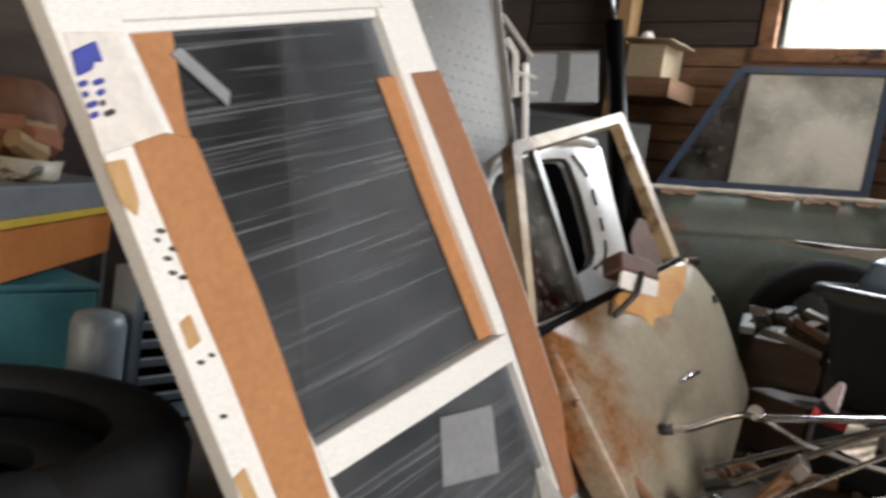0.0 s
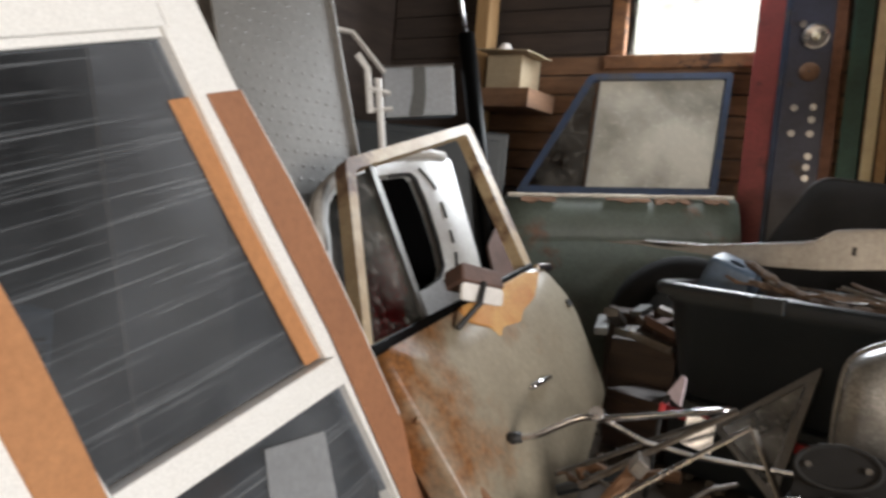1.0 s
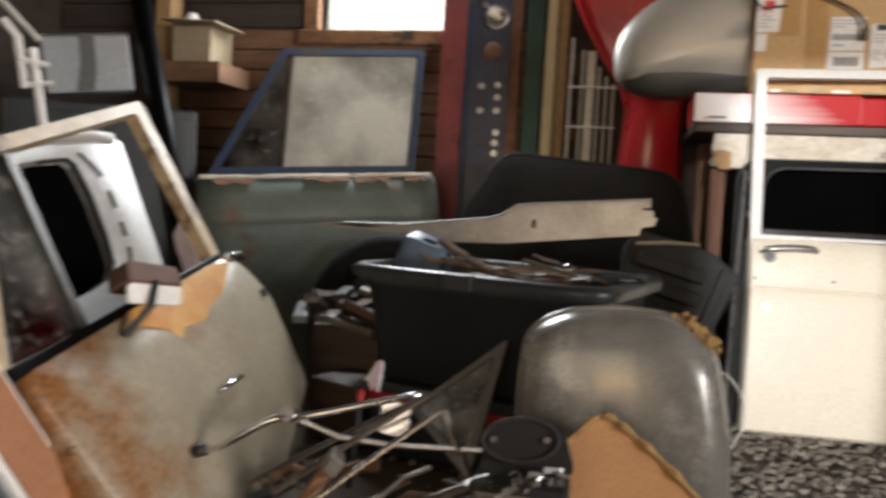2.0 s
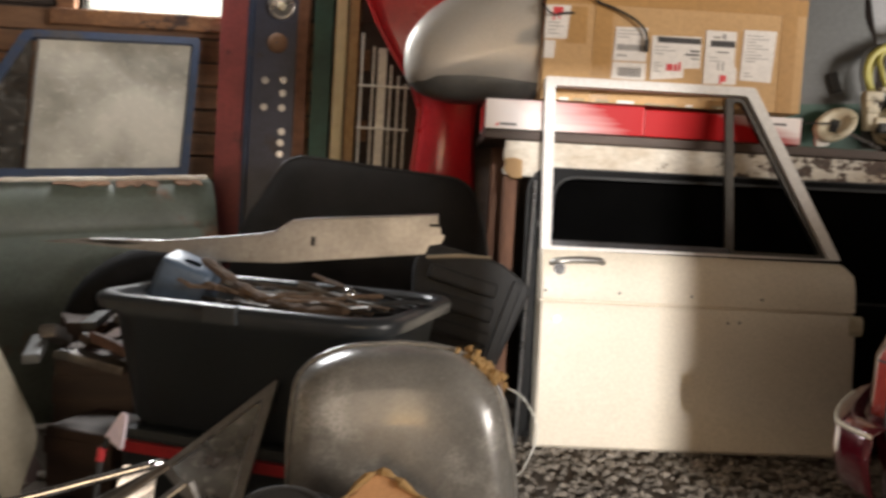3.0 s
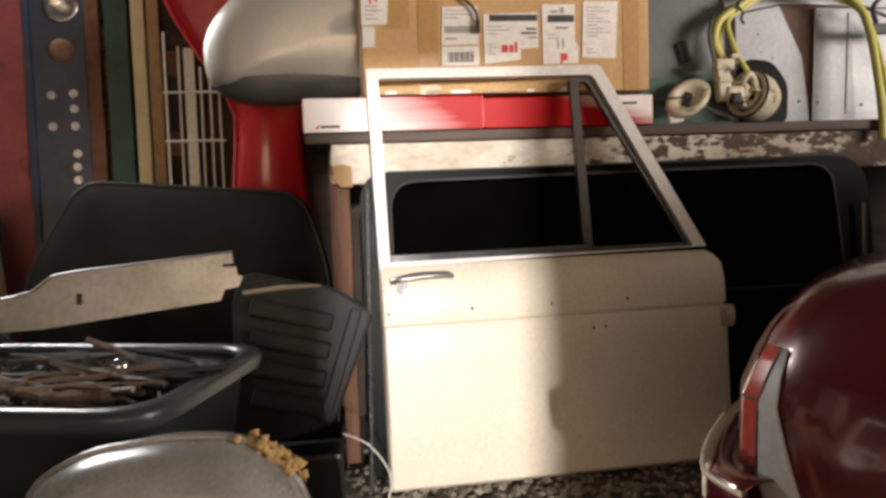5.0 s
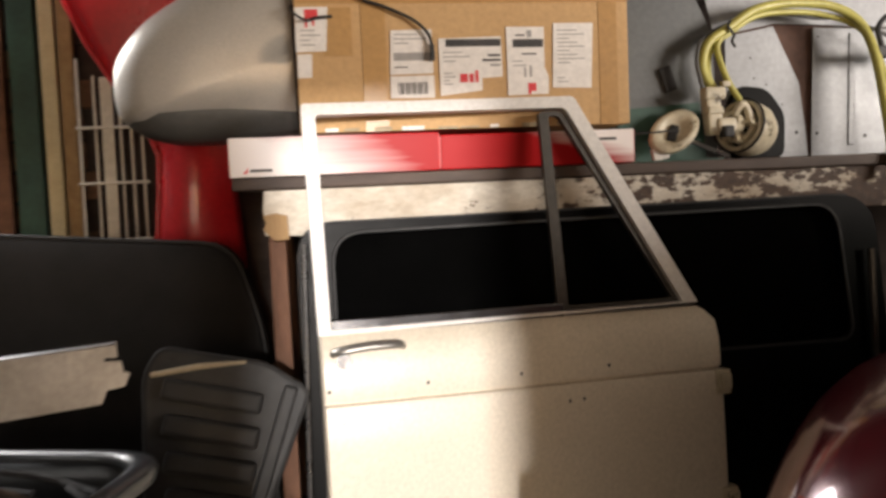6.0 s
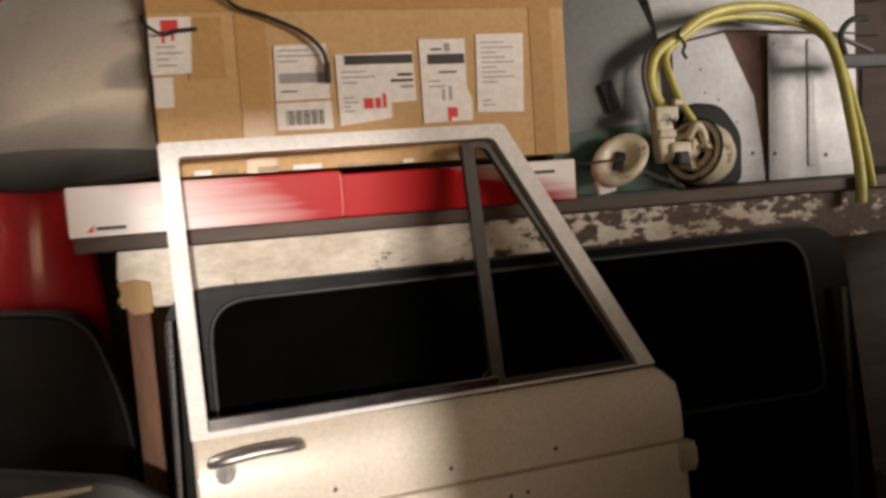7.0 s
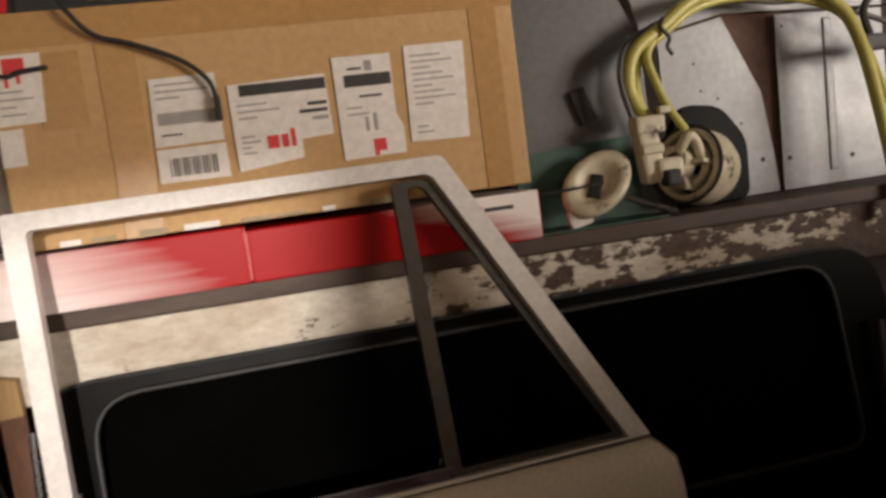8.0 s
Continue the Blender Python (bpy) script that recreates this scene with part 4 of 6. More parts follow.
def navy_panel():
    p = thing("navy_panel", axes((-0.49, 3.76, 0), (1, 0, 0), (0, 0.045, 1)), "dark navy steel panel with bolts and round lamp", "car panel")
    out = rounded([(0, 0), (0.18, 0), (0.18, 1.75), (0, 1.75)], 0.015, 3)
    part("plate", slab(out, -0.02, 0.0, 0.003), M_NAVY, p)
    part("edge_flange", boxed((-0.012, 0.0, -0.01), (0.01, 1.75, 0.018), 0.003), M_BLUEFRAME, p)
    for u, v in ((0.063, 1.2), (0.135, 1.204), (0.135, 1.152), (0.063, 1.094), (0.135, 1.094), (0.138, 1.0), (0.135, 0.955), (0.135, 0.91), (0.06, 1.55)):
        bm = round_part(0.014, 0.0, 0.004, 16, pose(u, v, 0))
        disc(bm, 0.009, 0.004, 0.014, 6, pose(u, v, 0))
        part("bolt", bm, M_STEEL, p)
    lamp_ = part("round_lamp", grid([[(r * math.cos(a), r * math.sin(a), h) for a in [2 * math.pi * i / 28 for i in range(28)]] for r, h in ((0.052, 0.0), (0.054, 0.012), (0.048, 0.016), (0.03, 0.008), (0.012, 0.004))], closed=True), M_STEEL, p, "round chrome lamp with glass", smooth=True)
    lamp_.matrix_basis = pose(0.115, 1.495, 0)
    part("bulb", grid([[(r * math.cos(a), r * math.sin(a), h) for a in [2 * math.pi * i / 14 for i in range(14)]] for r, h in ((0.016, 0.004), (0.016, 0.014), (0.01, 0.022), (0.002, 0.024))], closed=True), M_CREAMPL, lamp_, smooth=True)
    part("rusty_cap", grid([[(r * math.cos(a), r * math.sin(a), h) for a in [2 * math.pi * i / 22 for i in range(22)]] for r, h in ((0.04, 0.0), (0.038, 0.012), (0.02, 0.016), (0.004, 0.016))], closed=True), M_LATH, p, "rusty brown round cap", smooth=True).matrix_basis = pose(0.105, 1.35, 0)
    return p


navy_panel()
g = thing("wire_rack", axes((-0.04, 3.7, 0.0), (1, 0, 0), (0, 0.05, 1)), "white coated wire rack with a centre strip", "rack")
for u, t_ in ((0.0, 1.4), (0.045, 1.35), (0.115, 1.28), (0.145, 1.24), (0.175, 1.21)):
    part("bar", tube([(u, 0.0, 0), (u, t_, 0)], 0.0045, 8), M_WIRE, g)
for v in (0.86, 1.03, 1.195):
    part("cross_bar", tube([(-0.01, v, 0.006), (0.19, v, 0.006)], 0.0045, 8), M_WIRE, g)
part("strip", boxed((0.062, 0.0, -0.004), (0.097, 1.345, 0.004), 0.002), M_WIRE, g, "flat off-white strip")


def blue_door():
    u, v = Vector((0.815, 0.579, 0)), Vector((-0.189, 0.267, 0.945))
    d = thing("old_car_door", axes((-0.846, 3.568, 1.128), u, v), "pale green rusty car door with blue frame and dusty glass", "car door")
    out = rounded([(-0.66, -0.405), (-0.365, 0.15), (0.255, 0.222), (0.163, -0.345)], [0.01, 0.03, 0.02, 0.01], 4)
    inn = rounded([(-0.615, -0.375), (-0.345, 0.123), (0.222, 0.19), (0.137, -0.318)], [0.01, 0.02, 0.015, 0.01], 4)
    part("window_frame", hoop(out, inn, -0.02, 0.012), M_BLUEFRAME, d, "blue painted window frame")
    part("divider", boxed((-0.005, -0.245, -0.012), (0.005, 0.235, 0.004), 0.002, pose(-0.345, -0.11, 0, 0, 0, -6.5)), M_TRIM, d, "thin grey divider")
    part("glass", slab([(-0.375, -0.36), (-0.315, 0.124), (0.22, 0.188), (0.136, -0.32)], -0.004, 0.0), G_MILKY, d, "milky dust-covered window glass")
    random.seed(17)
    for u0, u1 in ((-0.64, -0.5), (-0.3, -0.12), (-0.1, 0.04), (0.1, 0.2)):
        top = [(u0 + (u1 - u0) * k / 6, -0.372 + 0.074 * (u0 + (u1 - u0) * k / 6 - 0.16)) for k in range(7)]
        bot = [(x_, y_ - random.uniform(0.012, 0.03)) for x_, y_ in top]
        part("rust_patch", grid([[(x_, y_, 0.03) for x_, y_ in top], [(x_, y_, 0.045) for x_, y_ in bot]], thick=0.003), M_LATH, d, "flaking rust along the top edge")
    part("vent_glass", slab([(-0.61, -0.373), (-0.35, 0.115), (-0.335, 0.12), (-0.388, -0.355)], -0.004, 0.0), G_DARK, d)
    rows = []
    for vv, w in ((-1.19, 0.01), (-1.1, 0.03), (-0.8, 0.045), (-0.56, 0.05), (-0.545, 0.042), (-0.53, 0.05), (-0.44, 0.045), (-0.38, 0.03), (-0.352, 0.0)):
        sl = 0.074 * 1.0
        rows.append([(a, vv + sl * (a - 0.16) * (1 if vv > -1 else 0), w - (0.012 if k in (0, 8) else 0)) for k, a in enumerate([-0.7 + 0.95 * j / 8 for j in range(9)])])
    part("top_ledge", tube([(-0.69 + 0.0235 * q, -0.36 + 0.074 * (-0.85 + 0.0235 * q), 0.026) for q in range(40)], [0.008 + 0.0015 * math.sin(q * q * 0.37) for q in range(40)], 8), M_PEEL, d, "dusty chipped top edge")
    part("body", grid(rows, thick=0.02), M_PALEGREEN, d, "pale green body with rust along the top", smooth=True)
    return d


blue_door()
p = thing("pine_post", pose(-1.92, 3.76, 0), "sunlit raw pine post", "post")
part("timber", boxed((-0.03, -0.05, 0), (0.045, 0.05, ZC), 0.005), M_PINE, p)
l = thing("wall_ledge", pose(-1.85, 3.6, 1.16), "raw timber ledge fixed to the wall", "shelf")
part("board", boxed((0.0, -0.02, 0.0), (0.3, 0.27, 0.09), 0.004), M_LATH, l)
l = thing("open_carton", pose(-1.83, 3.66, 1.251), "small dull cardboard box with open flap on ledge", "carton")
part("body", boxed((0, 0, 0), (0.19, 0.2, 0.17), 0.003), M_CARDDULL, l)
part("flap", boxed((-0.02, -0.1, 0.178), (0.26, 0.16, 0.183), 0.001, pose(0, 0, 0, 0, 3, 0)), M_CARDDULL, l)
part("paper_wad", round_part(0.05, 0.19, 0.24, 9, pose(0.05, 0.08, 0), 0.02), M_PAPER, l)

# ---- charcoal seat back, ribbed cushion ----
s = thing("seat_back", axes((0.1, 3.42, 0), (1, 0, 0), (0, 0.1, 1)), "charcoal cloth car seat back panel", "car seat")
out = rounded([(-0.6, 0.0), (-0.54, 0.62), (-0.365, 0.912), (0.31, 0.852), (0.385, 0.6), (0.4, 0.0)], [0.03, 0.1, 0.07, 0.09, 0.1, 0.03], 5)
rows = [[(0.0 + (p.x + 0.1) * k - 0.1, p.y * k + 0.4 * (1 - k), w) for p in out] for k, w in ((1.0, -0.06), (1.0, -0.01), (0.985, 0.012), (0.95, 0.026), (0.6, 0.04), (0.15, 0.045), (0.0, 0.045))]
part("cover", grid(rows, closed=True), M_CHARCOAL, s, smooth=True)
part("seam", tube([(p.x * 0.985, p.y * 0.985 + 0.006, 0.014) for p in out], 0.004, 6, closed=True), M_DARKRUB, s)
c = thing("ribbed_cushion", axes((0.42, 3.03, 0.16), (1, 0.12, -0.03), (0.12, 0.25, 1)), "black ribbed rubber seat cushion standing on edge", "car seat")
out = rounded([(-0.2, 0.0), (-0.2, 0.42), (-0.163, 0.49), (0.08, 0.435), (0.185, 0.36), (0.06, 0.06)], [0.03, 0.03, 0.04, 0.03, 0.03, 0.04], 4)
part("pad", slab(out, -0.06, 0.0, 0.012), M_RUBBERMAT, c)
for v in (0.11, 0.19, 0.27, 0.35):
    part("rib", boxed((-0.16, -0.022, 0.0), (0.03 + 0.14 * (v - 0.1), 0.026, 0.03), 0.01, pose(0, v, 0, 0, 0, -14)), M_RUBBERMAT, c)
part("edge_rib", boxed((-0.016, -0.17, 0.0), (0.016, 0.15, 0.026), 0.007, pose(0.085, 0.23, 0, 0, 0, -19)), M_RUBBERMAT, c)
tagged(part("pale_lath", tube([(0.26, 3.02, 0.594), (0.36, 3.035, 0.602), (0.46, 3.055, 0.6)], [0.007, 0.008, 0.004], 8, flat=0.5), M_CARDDULL), "thin pale wooden lath on the ribbed cushion", "lath")
st = thing("cushion_stand", pose(0.42, 3.06, 0), "dark stained block under the ribbed cushion", "block")
part("block", boxed((-0.17, -0.08, 0.0), (0.08, 0.06, 0.16), 0.01), M_BLACKPL, st)
tagged(part("pale_wire", tube(smoothline([(0.5, 2.9, 0.24), (0.57, 2.9, 0.2), (0.62, 2.92, 0.1), (0.58, 2.86, 0.015), (0.55, 2.8, 0.004)], 7), 0.0022, 6), M_WIRE), "thin pale bent wire on the gravel", "wire")

# ---- black storage tub and what it holds ----
TUB = pose(-0.085, 2.565, 0.2, 0, 0, -17) @ Matrix.Diagonal((1.1, 1.0, 1.0, 1.0))


def tub_outline(w, d, r, n=6):
    return rounded([(-w, -d), (w, -d), (w, d), (-w, d)], r, n)


def tub():
    t = thing("storage_tub", TUB, "black plastic storage tub filled with scrap, on red lid", "tub")
    H = 0.315
    rows = [[(p.x, p.y, z) for p in tub_outline(w, d, r)] for w, d, r, z in ((0.02, 0.02, 0.01, 0.002), (0.26, 0.19, 0.07, 0.0), (0.275, 0.205, 0.08, 0.02), (0.31, 0.24, 0.09, H - 0.05), (0.318, 0.25, 0.095, H - 0.045), (0.32, 0.25, 0.095, H - 0.01))]
    rows += [[(p.x, p.y, z) for p in tub_outline(w, d, r)] for w, d, r, z in ((0.306, 0.238, 0.085, H - 0.01), (0.296, 0.225, 0.08, H - 0.06), (0.25, 0.18, 0.07, 0.02))]
    part("shell", grid(rows, closed=True), M_BLACKPL, t, smooth=True)
    c_ = tub_outline(0.326, 0.256, 0.1)
    rr = [[(p.x * 1.05, p.y * 1.06, H - 0.03) for p in c_]]
    for k in range(9):
        a = math.pi * k / 8
        rr.append([(p.x + (p.x / 0.326) * 0.02 * math.cos(a), p.y + (p.y / 0.256) * 0.02 * math.cos(a), H - 0.012 + 0.018 * math.sin(a)) for p in c_])
    part("rim", grid(rr, closed=True), M_BLACKGLOSS, t, "glossy black rolled rim", smooth=True)
    part("latch", boxed((-0.045, -0.282, H - 0.035), (0.03, -0.262, H + 0.006), 0.004), M_BLACKPL, t)
    # plain near-black block: the dark between scrap pieces is its colour
    part("fill", boxed((-0.24, -0.18, 0.03), (0.24, 0.18, 0.22), 0.02), M_SHADEBLACK, t, "near-black block for the shade between the scrap")
    return t


tub()
lid = thing("plastic_crate", pose(-0.08, 2.56, 0, 0, 0, -9), "black crate with red rim under the tub", "crate")
part("crate", boxed((-0.3, -0.22, 0), (0.3, 0.22, 0.204), 0.02, pose(0, 0, 0, 0, 0, -8)), M_BLACKPL, lid)
part("rim", hoop(tub_outline(0.315, 0.235, 0.05), tub_outline(0.295, 0.215, 0.04), 0.15, 0.175), M_REDPL, lid).matrix_basis = pose(0, 0, 0, 0, 0, -8)
# the pale blade paints the white glare of a red plastic item
p = thing("pale_glare_piece", axes((-0.345, 2.17, 0.25), (0.9, -0.3, 0), (0.05, 0.15, 1)), "small pale pinkish blade for glare on red plastic, dark handle", "scoop")
part("blade", slab(rounded([(-0.022, 0.01), (0.024, -0.012), (0.026, 0.06), (0.012, 0.066)], 0.006, 3), -0.006, 0.0, 0.002), M_PINKWHITE, p)
part("handle", tube([(-0.01, 0.01, -0.004), (-0.03, -0.02, -0.008), (-0.03, -0.25, -0.01)], 0.007, 8), M_DARKRUB, p, "dark handle")
part("grip_ring", tube([(-0.028, -0.012, -0.007), (-0.03, -0.04, -0.008)], 0.0085, 8), M_REDPL, p, "red ring")


def trim_strip():
    o = Vector((-0.70, 2.74, 0.605))
    t = thing("trim_strip", axes(o, (0.986, -0.12, 0), (0, 0.1, 1)) @ Matrix.Scale(1.073, 4), "long stepped aluminium trim strip lying over the tub", "trim")
    out = [(-0.085, -0.006), (0.0, 0.006), (0.06, 0.012), (0.25, 0.018), (0.5, 0.05), (0.535, 0.06), (0.575, 0.088), (0.62, 0.095), (0.925, 0.122), (0.926, 0.098), (0.906, 0.098), (0.906, 0.092), (0.932, 0.092), (0.935, 0.075), (0.945, 0.072), (0.936, 0.052), (0.908, 0.047), (0.9, 0.026), (0.55, -0.018), (0.37, -0.026), (0.28, -0.012), (0.15, -0.008), (0.05, -0.004)]
    part("face", slab(out, -0.003, 0.0), M_TRIM, t)
    part("flange", grid([[(x, y + 0.001, 0.0) for x, y in out[2:9]], [(x, y - 0.002, 0.014) for x, y in out[2:9]]], thick=0.002), M_STEEL, t)
    part("slot", boxed((0.62, 0.028, -0.001), (0.63, 0.05, 0.0022)), M_DARKRUB, t)
    part("tip_slot", slab([(0.02, 0.004), (0.12, 0.009), (0.2, 0.006), (0.12, -0.001)], -0.001, 0.0022), M_DARKRUB, t)
    return t


trim_strip()
b = thing("blue_cup", TUB @ pose(-0.235, -0.05, 0.29, 10, 20, 14), "blue-grey plastic cup half sunk in the tub", "container")
part("shell", grid([[(p.x, p.y, z) for p in tub_outline(w, w * 0.8, 0.02, 3)] for w, z in ((0.02, 0.098), (0.056, 0.1), (0.062, 0.09), (0.068, 0.0), (0.066, -0.03))], closed=True), M_BLUEPL, b, smooth=True)
random.seed(4)
for i in range(64):
    a = random.uniform(-0.8, 0.6)
    L = random.uniform(0.1, 0.3)
    m = TUB @ pose(random.uniform(-0.1, 0.2), random.uniform(-0.15, 0.12), 0.25 + random.uniform(0.0, 0.085), random.uniform(-12, 12), random.uniform(-8, 14), math.degrees(a))
    n = random.randint(5, 7)
    line = [(L * (k / n - 0.5), random.uniform(-0.008, 0.008), random.uniform(-0.006, 0.006)) for k in range(n + 1)]
    if i % 3 == 2:
        o = tagged(part("scrap_rod", tube(line, random.uniform(0.004, 0.008), 6), M_SCRAP), "dull dark metal scrap rod in the tub", "scrap", "scrap in the tub")
    else:
        o = tagged(part("wood_splinter", tube(line, [random.uniform(0.002, 0.008) for _ in line], 6, flat=0.25), M_DEBRIS), "rough brown splintered wood strip in the tub", "wood scrap", "scrap in the tub")
    o.matrix_world = m
for i in range(5):
    pts = [(0.16 * math.cos(k * 0.35 + i), 0.09 * math.sin(k * 0.35 + i) * (0.7 + 0.1 * i), 0.012 * math.sin(k * 0.8 + i)) for k in range(13)]
    o = tagged(part("black_cable", tube(pts, 0.0055, 6), M_DARKRUB), "coiled black cable in the tub", "cable", "cables in the tub")
    o.matrix_world = TUB @ pose(0.1 + 0.02 * i, 0.02, 0.29 + 0.008 * i)
o = tagged(part("torn_strip", tube(smoothline([(-0.2, -0.02, 0.1), (-0.08, -0.08, 0.055), (0.02, -0.12, 0.028), (0.12, -0.15, 0.02), (0.22, -0.15, 0.03)], 5), [0.008 + 0.008 * abs(math.sin(k * 1.9)) for k in range(21)], 7, flat=0.4), M_DEBRIS), "torn tan brown strip across the tub", "scrap")
o.matrix_world = TUB @ pose(0, 0, 0.29)
o = tagged(part("glass_knob", grid([[(r * math.cos(a), r * math.sin(a), h) for a in [2 * math.pi * i / 16 for i in range(16)]] for r, h in ((0.004, 0.018), (0.013, 0.014), (0.018, 0.0), (0.013, -0.013), (0.004, -0.018))], closed=True), M_CHROME, smooth=True), "small shiny round knob among the scrap", "knob")
o.matrix_world = TUB @ pose(0.17, -0.03, 0.335)


# ---- grey vinyl seat, tan pad, heap of parts ----
def dome(out, cx, cy, steps):
    return [[(cx + (p[0] - cx) * k, cy + (p[1] - cy) * k, w) for p in out] for k, w in steps]


s = thing("vinyl_seat", axes((0.235, 2.115, 0.0), (1, 0.04, 0), (0, 0.05, 1)) @ Matrix.Diagonal((1.04, 0.972, 1.04, 1.0)), "worn shiny grey vinyl car seat with torn corner", "car seat")
out = rounded([(-0.2, 0.0), (-0.212, 0.3), (-0.2, 0.44), (-0.12, 0.49), (0.0, 0.503), (0.11, 0.495), (0.19, 0.42), (0.225, 0.25), (0.235, 0.0)], [0.03, 0.05, 0.08, 0.05, 0.03, 0.06, 0.08, 0.06, 0.03], 4)
part("cushion", grid(dome(out, 0.0, 0.2, ((0.96, -0.1), (1.0, -0.06), (1.0, -0.02), (0.985, 0.01), (0.95, 0.035), (0.88, 0.055), (0.75, 0.068), (0.5, 0.075), (0.2, 0.078), (0.02, 0.078), (0.0, 0.078))), closed=True), M_VINYL, s, smooth=True)
part("piping", tube([(p[0] * 1.005, p[1] * 1.003, -0.022) for p in out], 0.006, 6, closed=True), M_VINYL, s, smooth=True)
bm = bmesh.new()
random.seed(8)
for i in range(80):
    a, b_ = random.gauss(0, 0.022), random.gauss(0, 0.006)
    disc(bm, random.uniform(0.003, 0.009), -0.006, 0.006, 7, pose(a, b_, random.uniform(-0.015, 0.012), random.uniform(0, 90), random.uniform(0, 90), 0), 0.004)
for i in range(5):
    a = random.uniform(-0.02, 0.02)
    tube([(a, 0, 0), (a + 0.02, 0.01, 0.005), (a + random.uniform(0.02, 0.06), random.uniform(-0.03, 0.02), 0.0)], 0.0012, 4, bm)
part("foam_tuft", bm, M_FOAM, s, "yellow foam tuft at the torn corner").matrix_basis = pose(0.15, 0.464, -0.02, 0, 0, -38)

t = thing("tan_pad", axes((0.26, 1.87, 0.0), (1, 0.0, 0), (0, 0.35, 1)), "torn tan fibre pad leaning on the vinyl seat", "pad")
out = rounded([(-0.14, 0.0), (-0.135, 0.235), (-0.06, 0.31), (0.0, 0.285), (0.09, 0.215), (0.2, 0.11), (0.235, 0.0)], 0.02, 4)
part("pad", slab(out, -0.025, 0.0, 0.006), M_TAN, t)
part("torn_edge", tube(smoothline([(-0.13, 0.24, 0.002), (-0.06, 0.308, 0.004), (0.0, 0.283, 0.004), (0.09, 0.213, 0.004), (0.2, 0.11, 0.003)], 5), [0.006 + 0.004 * math.sin(k * 2.2) for k in range(21)], 6), M_FOAM, t)
v = thing("vent_window", axes((-0.0755, 2.05, 0.095), (-0.1635, 0.10, 0.116), (0.0425, 0.22, 0.28)), "triangular car vent window with scratched glass", "car window")
o3, i3 = rounded([(0, 0), (0.224, 0.0), (0.212, 0.289)], 0.012, 4), rounded([(0.036, 0.014), (0.208, 0.014), (0.199, 0.238)], 0.01, 4)
part("frame", hoop(o3, i3, -0.008, 0.006), M_TRIM, v)
part("bead", tube([(q.x, q.y, -0.008) for q in i3], 0.0025, 6, closed=True), M_STEEL, v)
part("glass", slab(i3, -0.002, 0.002), G_SCRATCH, v)
part("stem", tube([(0.012, 0.0, 0), (-0.02, -0.09, 0.01)], 0.007, 8), M_SCRAP, v)
w = thing("wiper_linkage", pose(0, 0, 0), "chromed wiper arm linkage lying on the heap", "car part")
part("arm", tube(smoothline([(-0.565, 1.78, 0.185), (-0.52, 1.78, 0.2), (-0.43, 1.8, 0.255), (-0.36, 1.83, 0.265), (-0.15, 1.9, 0.315)], 6), 0.0075, 8), M_CHROME, w, smooth=True)
part("end_cap", tube([(-0.585, 1.775, 0.178), (-0.555, 1.78, 0.188)], 0.013, 8), M_DARKRUB, w, smooth=True)
part("strut", tube([(-0.4, 1.82, 0.262), (-0.3, 1.84, 0.225), (-0.2, 1.86, 0.215), (-0.02, 1.88, 0.22)], 0.006, 8), M_STEEL, w)
part("joint", round_part(0.016, -0.01, 0.014, 12, pose(-0.4, 1.82, 0.265, 70, 0, 0)), M_STEEL, w)
k = thing("speaker_grille", axes((0.06, 1.83, 0.265), (1, 0, 0.1), (0, 0.42, 0.9)), "black oval speaker grille on the heap", "speaker")
ov = [(0.072 * math.cos(2 * math.pi * i / 28), 0.04 * math.sin(2 * math.pi * i / 28)) for i in range(28)]
part("rim", tube([(x, y, 0.002) for x, y in ov], 0.004, 6, closed=True), M_RUBBERMAT, k)
part("mesh", slab(ov, -0.008, 0.0), M_CHARCOAL, k)
part("back_plate", slab(rounded([(-0.085, -0.075), (0.1, -0.06), (0.08, 0.03), (-0.06, 0.035)], 0.02, 3), -0.02, -0.009, 0.002), M_CHARCOAL, k)
for u in (-0.05, 0.05):
    part("screw", round_part(0.006, 0.0, 0.006, 8, pose(u, 0.0, 0)), M_STEEL, k)
cl = thing("coil_spring", pose(0.1, 1.79, 0.205, 0, 8, 20), "steel coil spring on the heap", "spring")
part("coil", tube([(0.05 * math.sin(i * 0.05) - 0.05 + i * 0.0012, 0.012 * math.cos(i * 0.7), 0.012 * math.sin(i * 0.7)) for i in range(70)], 0.0022, 5), M_STEEL, cl)
bp = thing("bright_plate", axes((-0.245, 2.0, 0.2), (1, 0.1, 0.1), (0.1, 0.3, 1)), "small bright polished metal plate", "metal plate")
part("plate", slab(rounded([(-0.03, 0.0), (0.04, -0.02), (0.05, 0.05), (-0.01, 0.07)], 0.01, 3), -0.003, 0, 0.001), M_CHROME, bp)
h = thing("rusty_hammer", pose(-0.36, 1.78, 0.09, 0, -55, 20), "short rusty handled tool in the heap", "tool")
part("shaft", tube([(-0.1, 0, 0), (0.12, 0, 0)], [0.012, 0.015], 8), M_LATH, h)
part("head", boxed((0.1, -0.035, -0.014), (0.135, 0.035, 0.014), 0.004), M_SCRAP, h)
random.seed(21)
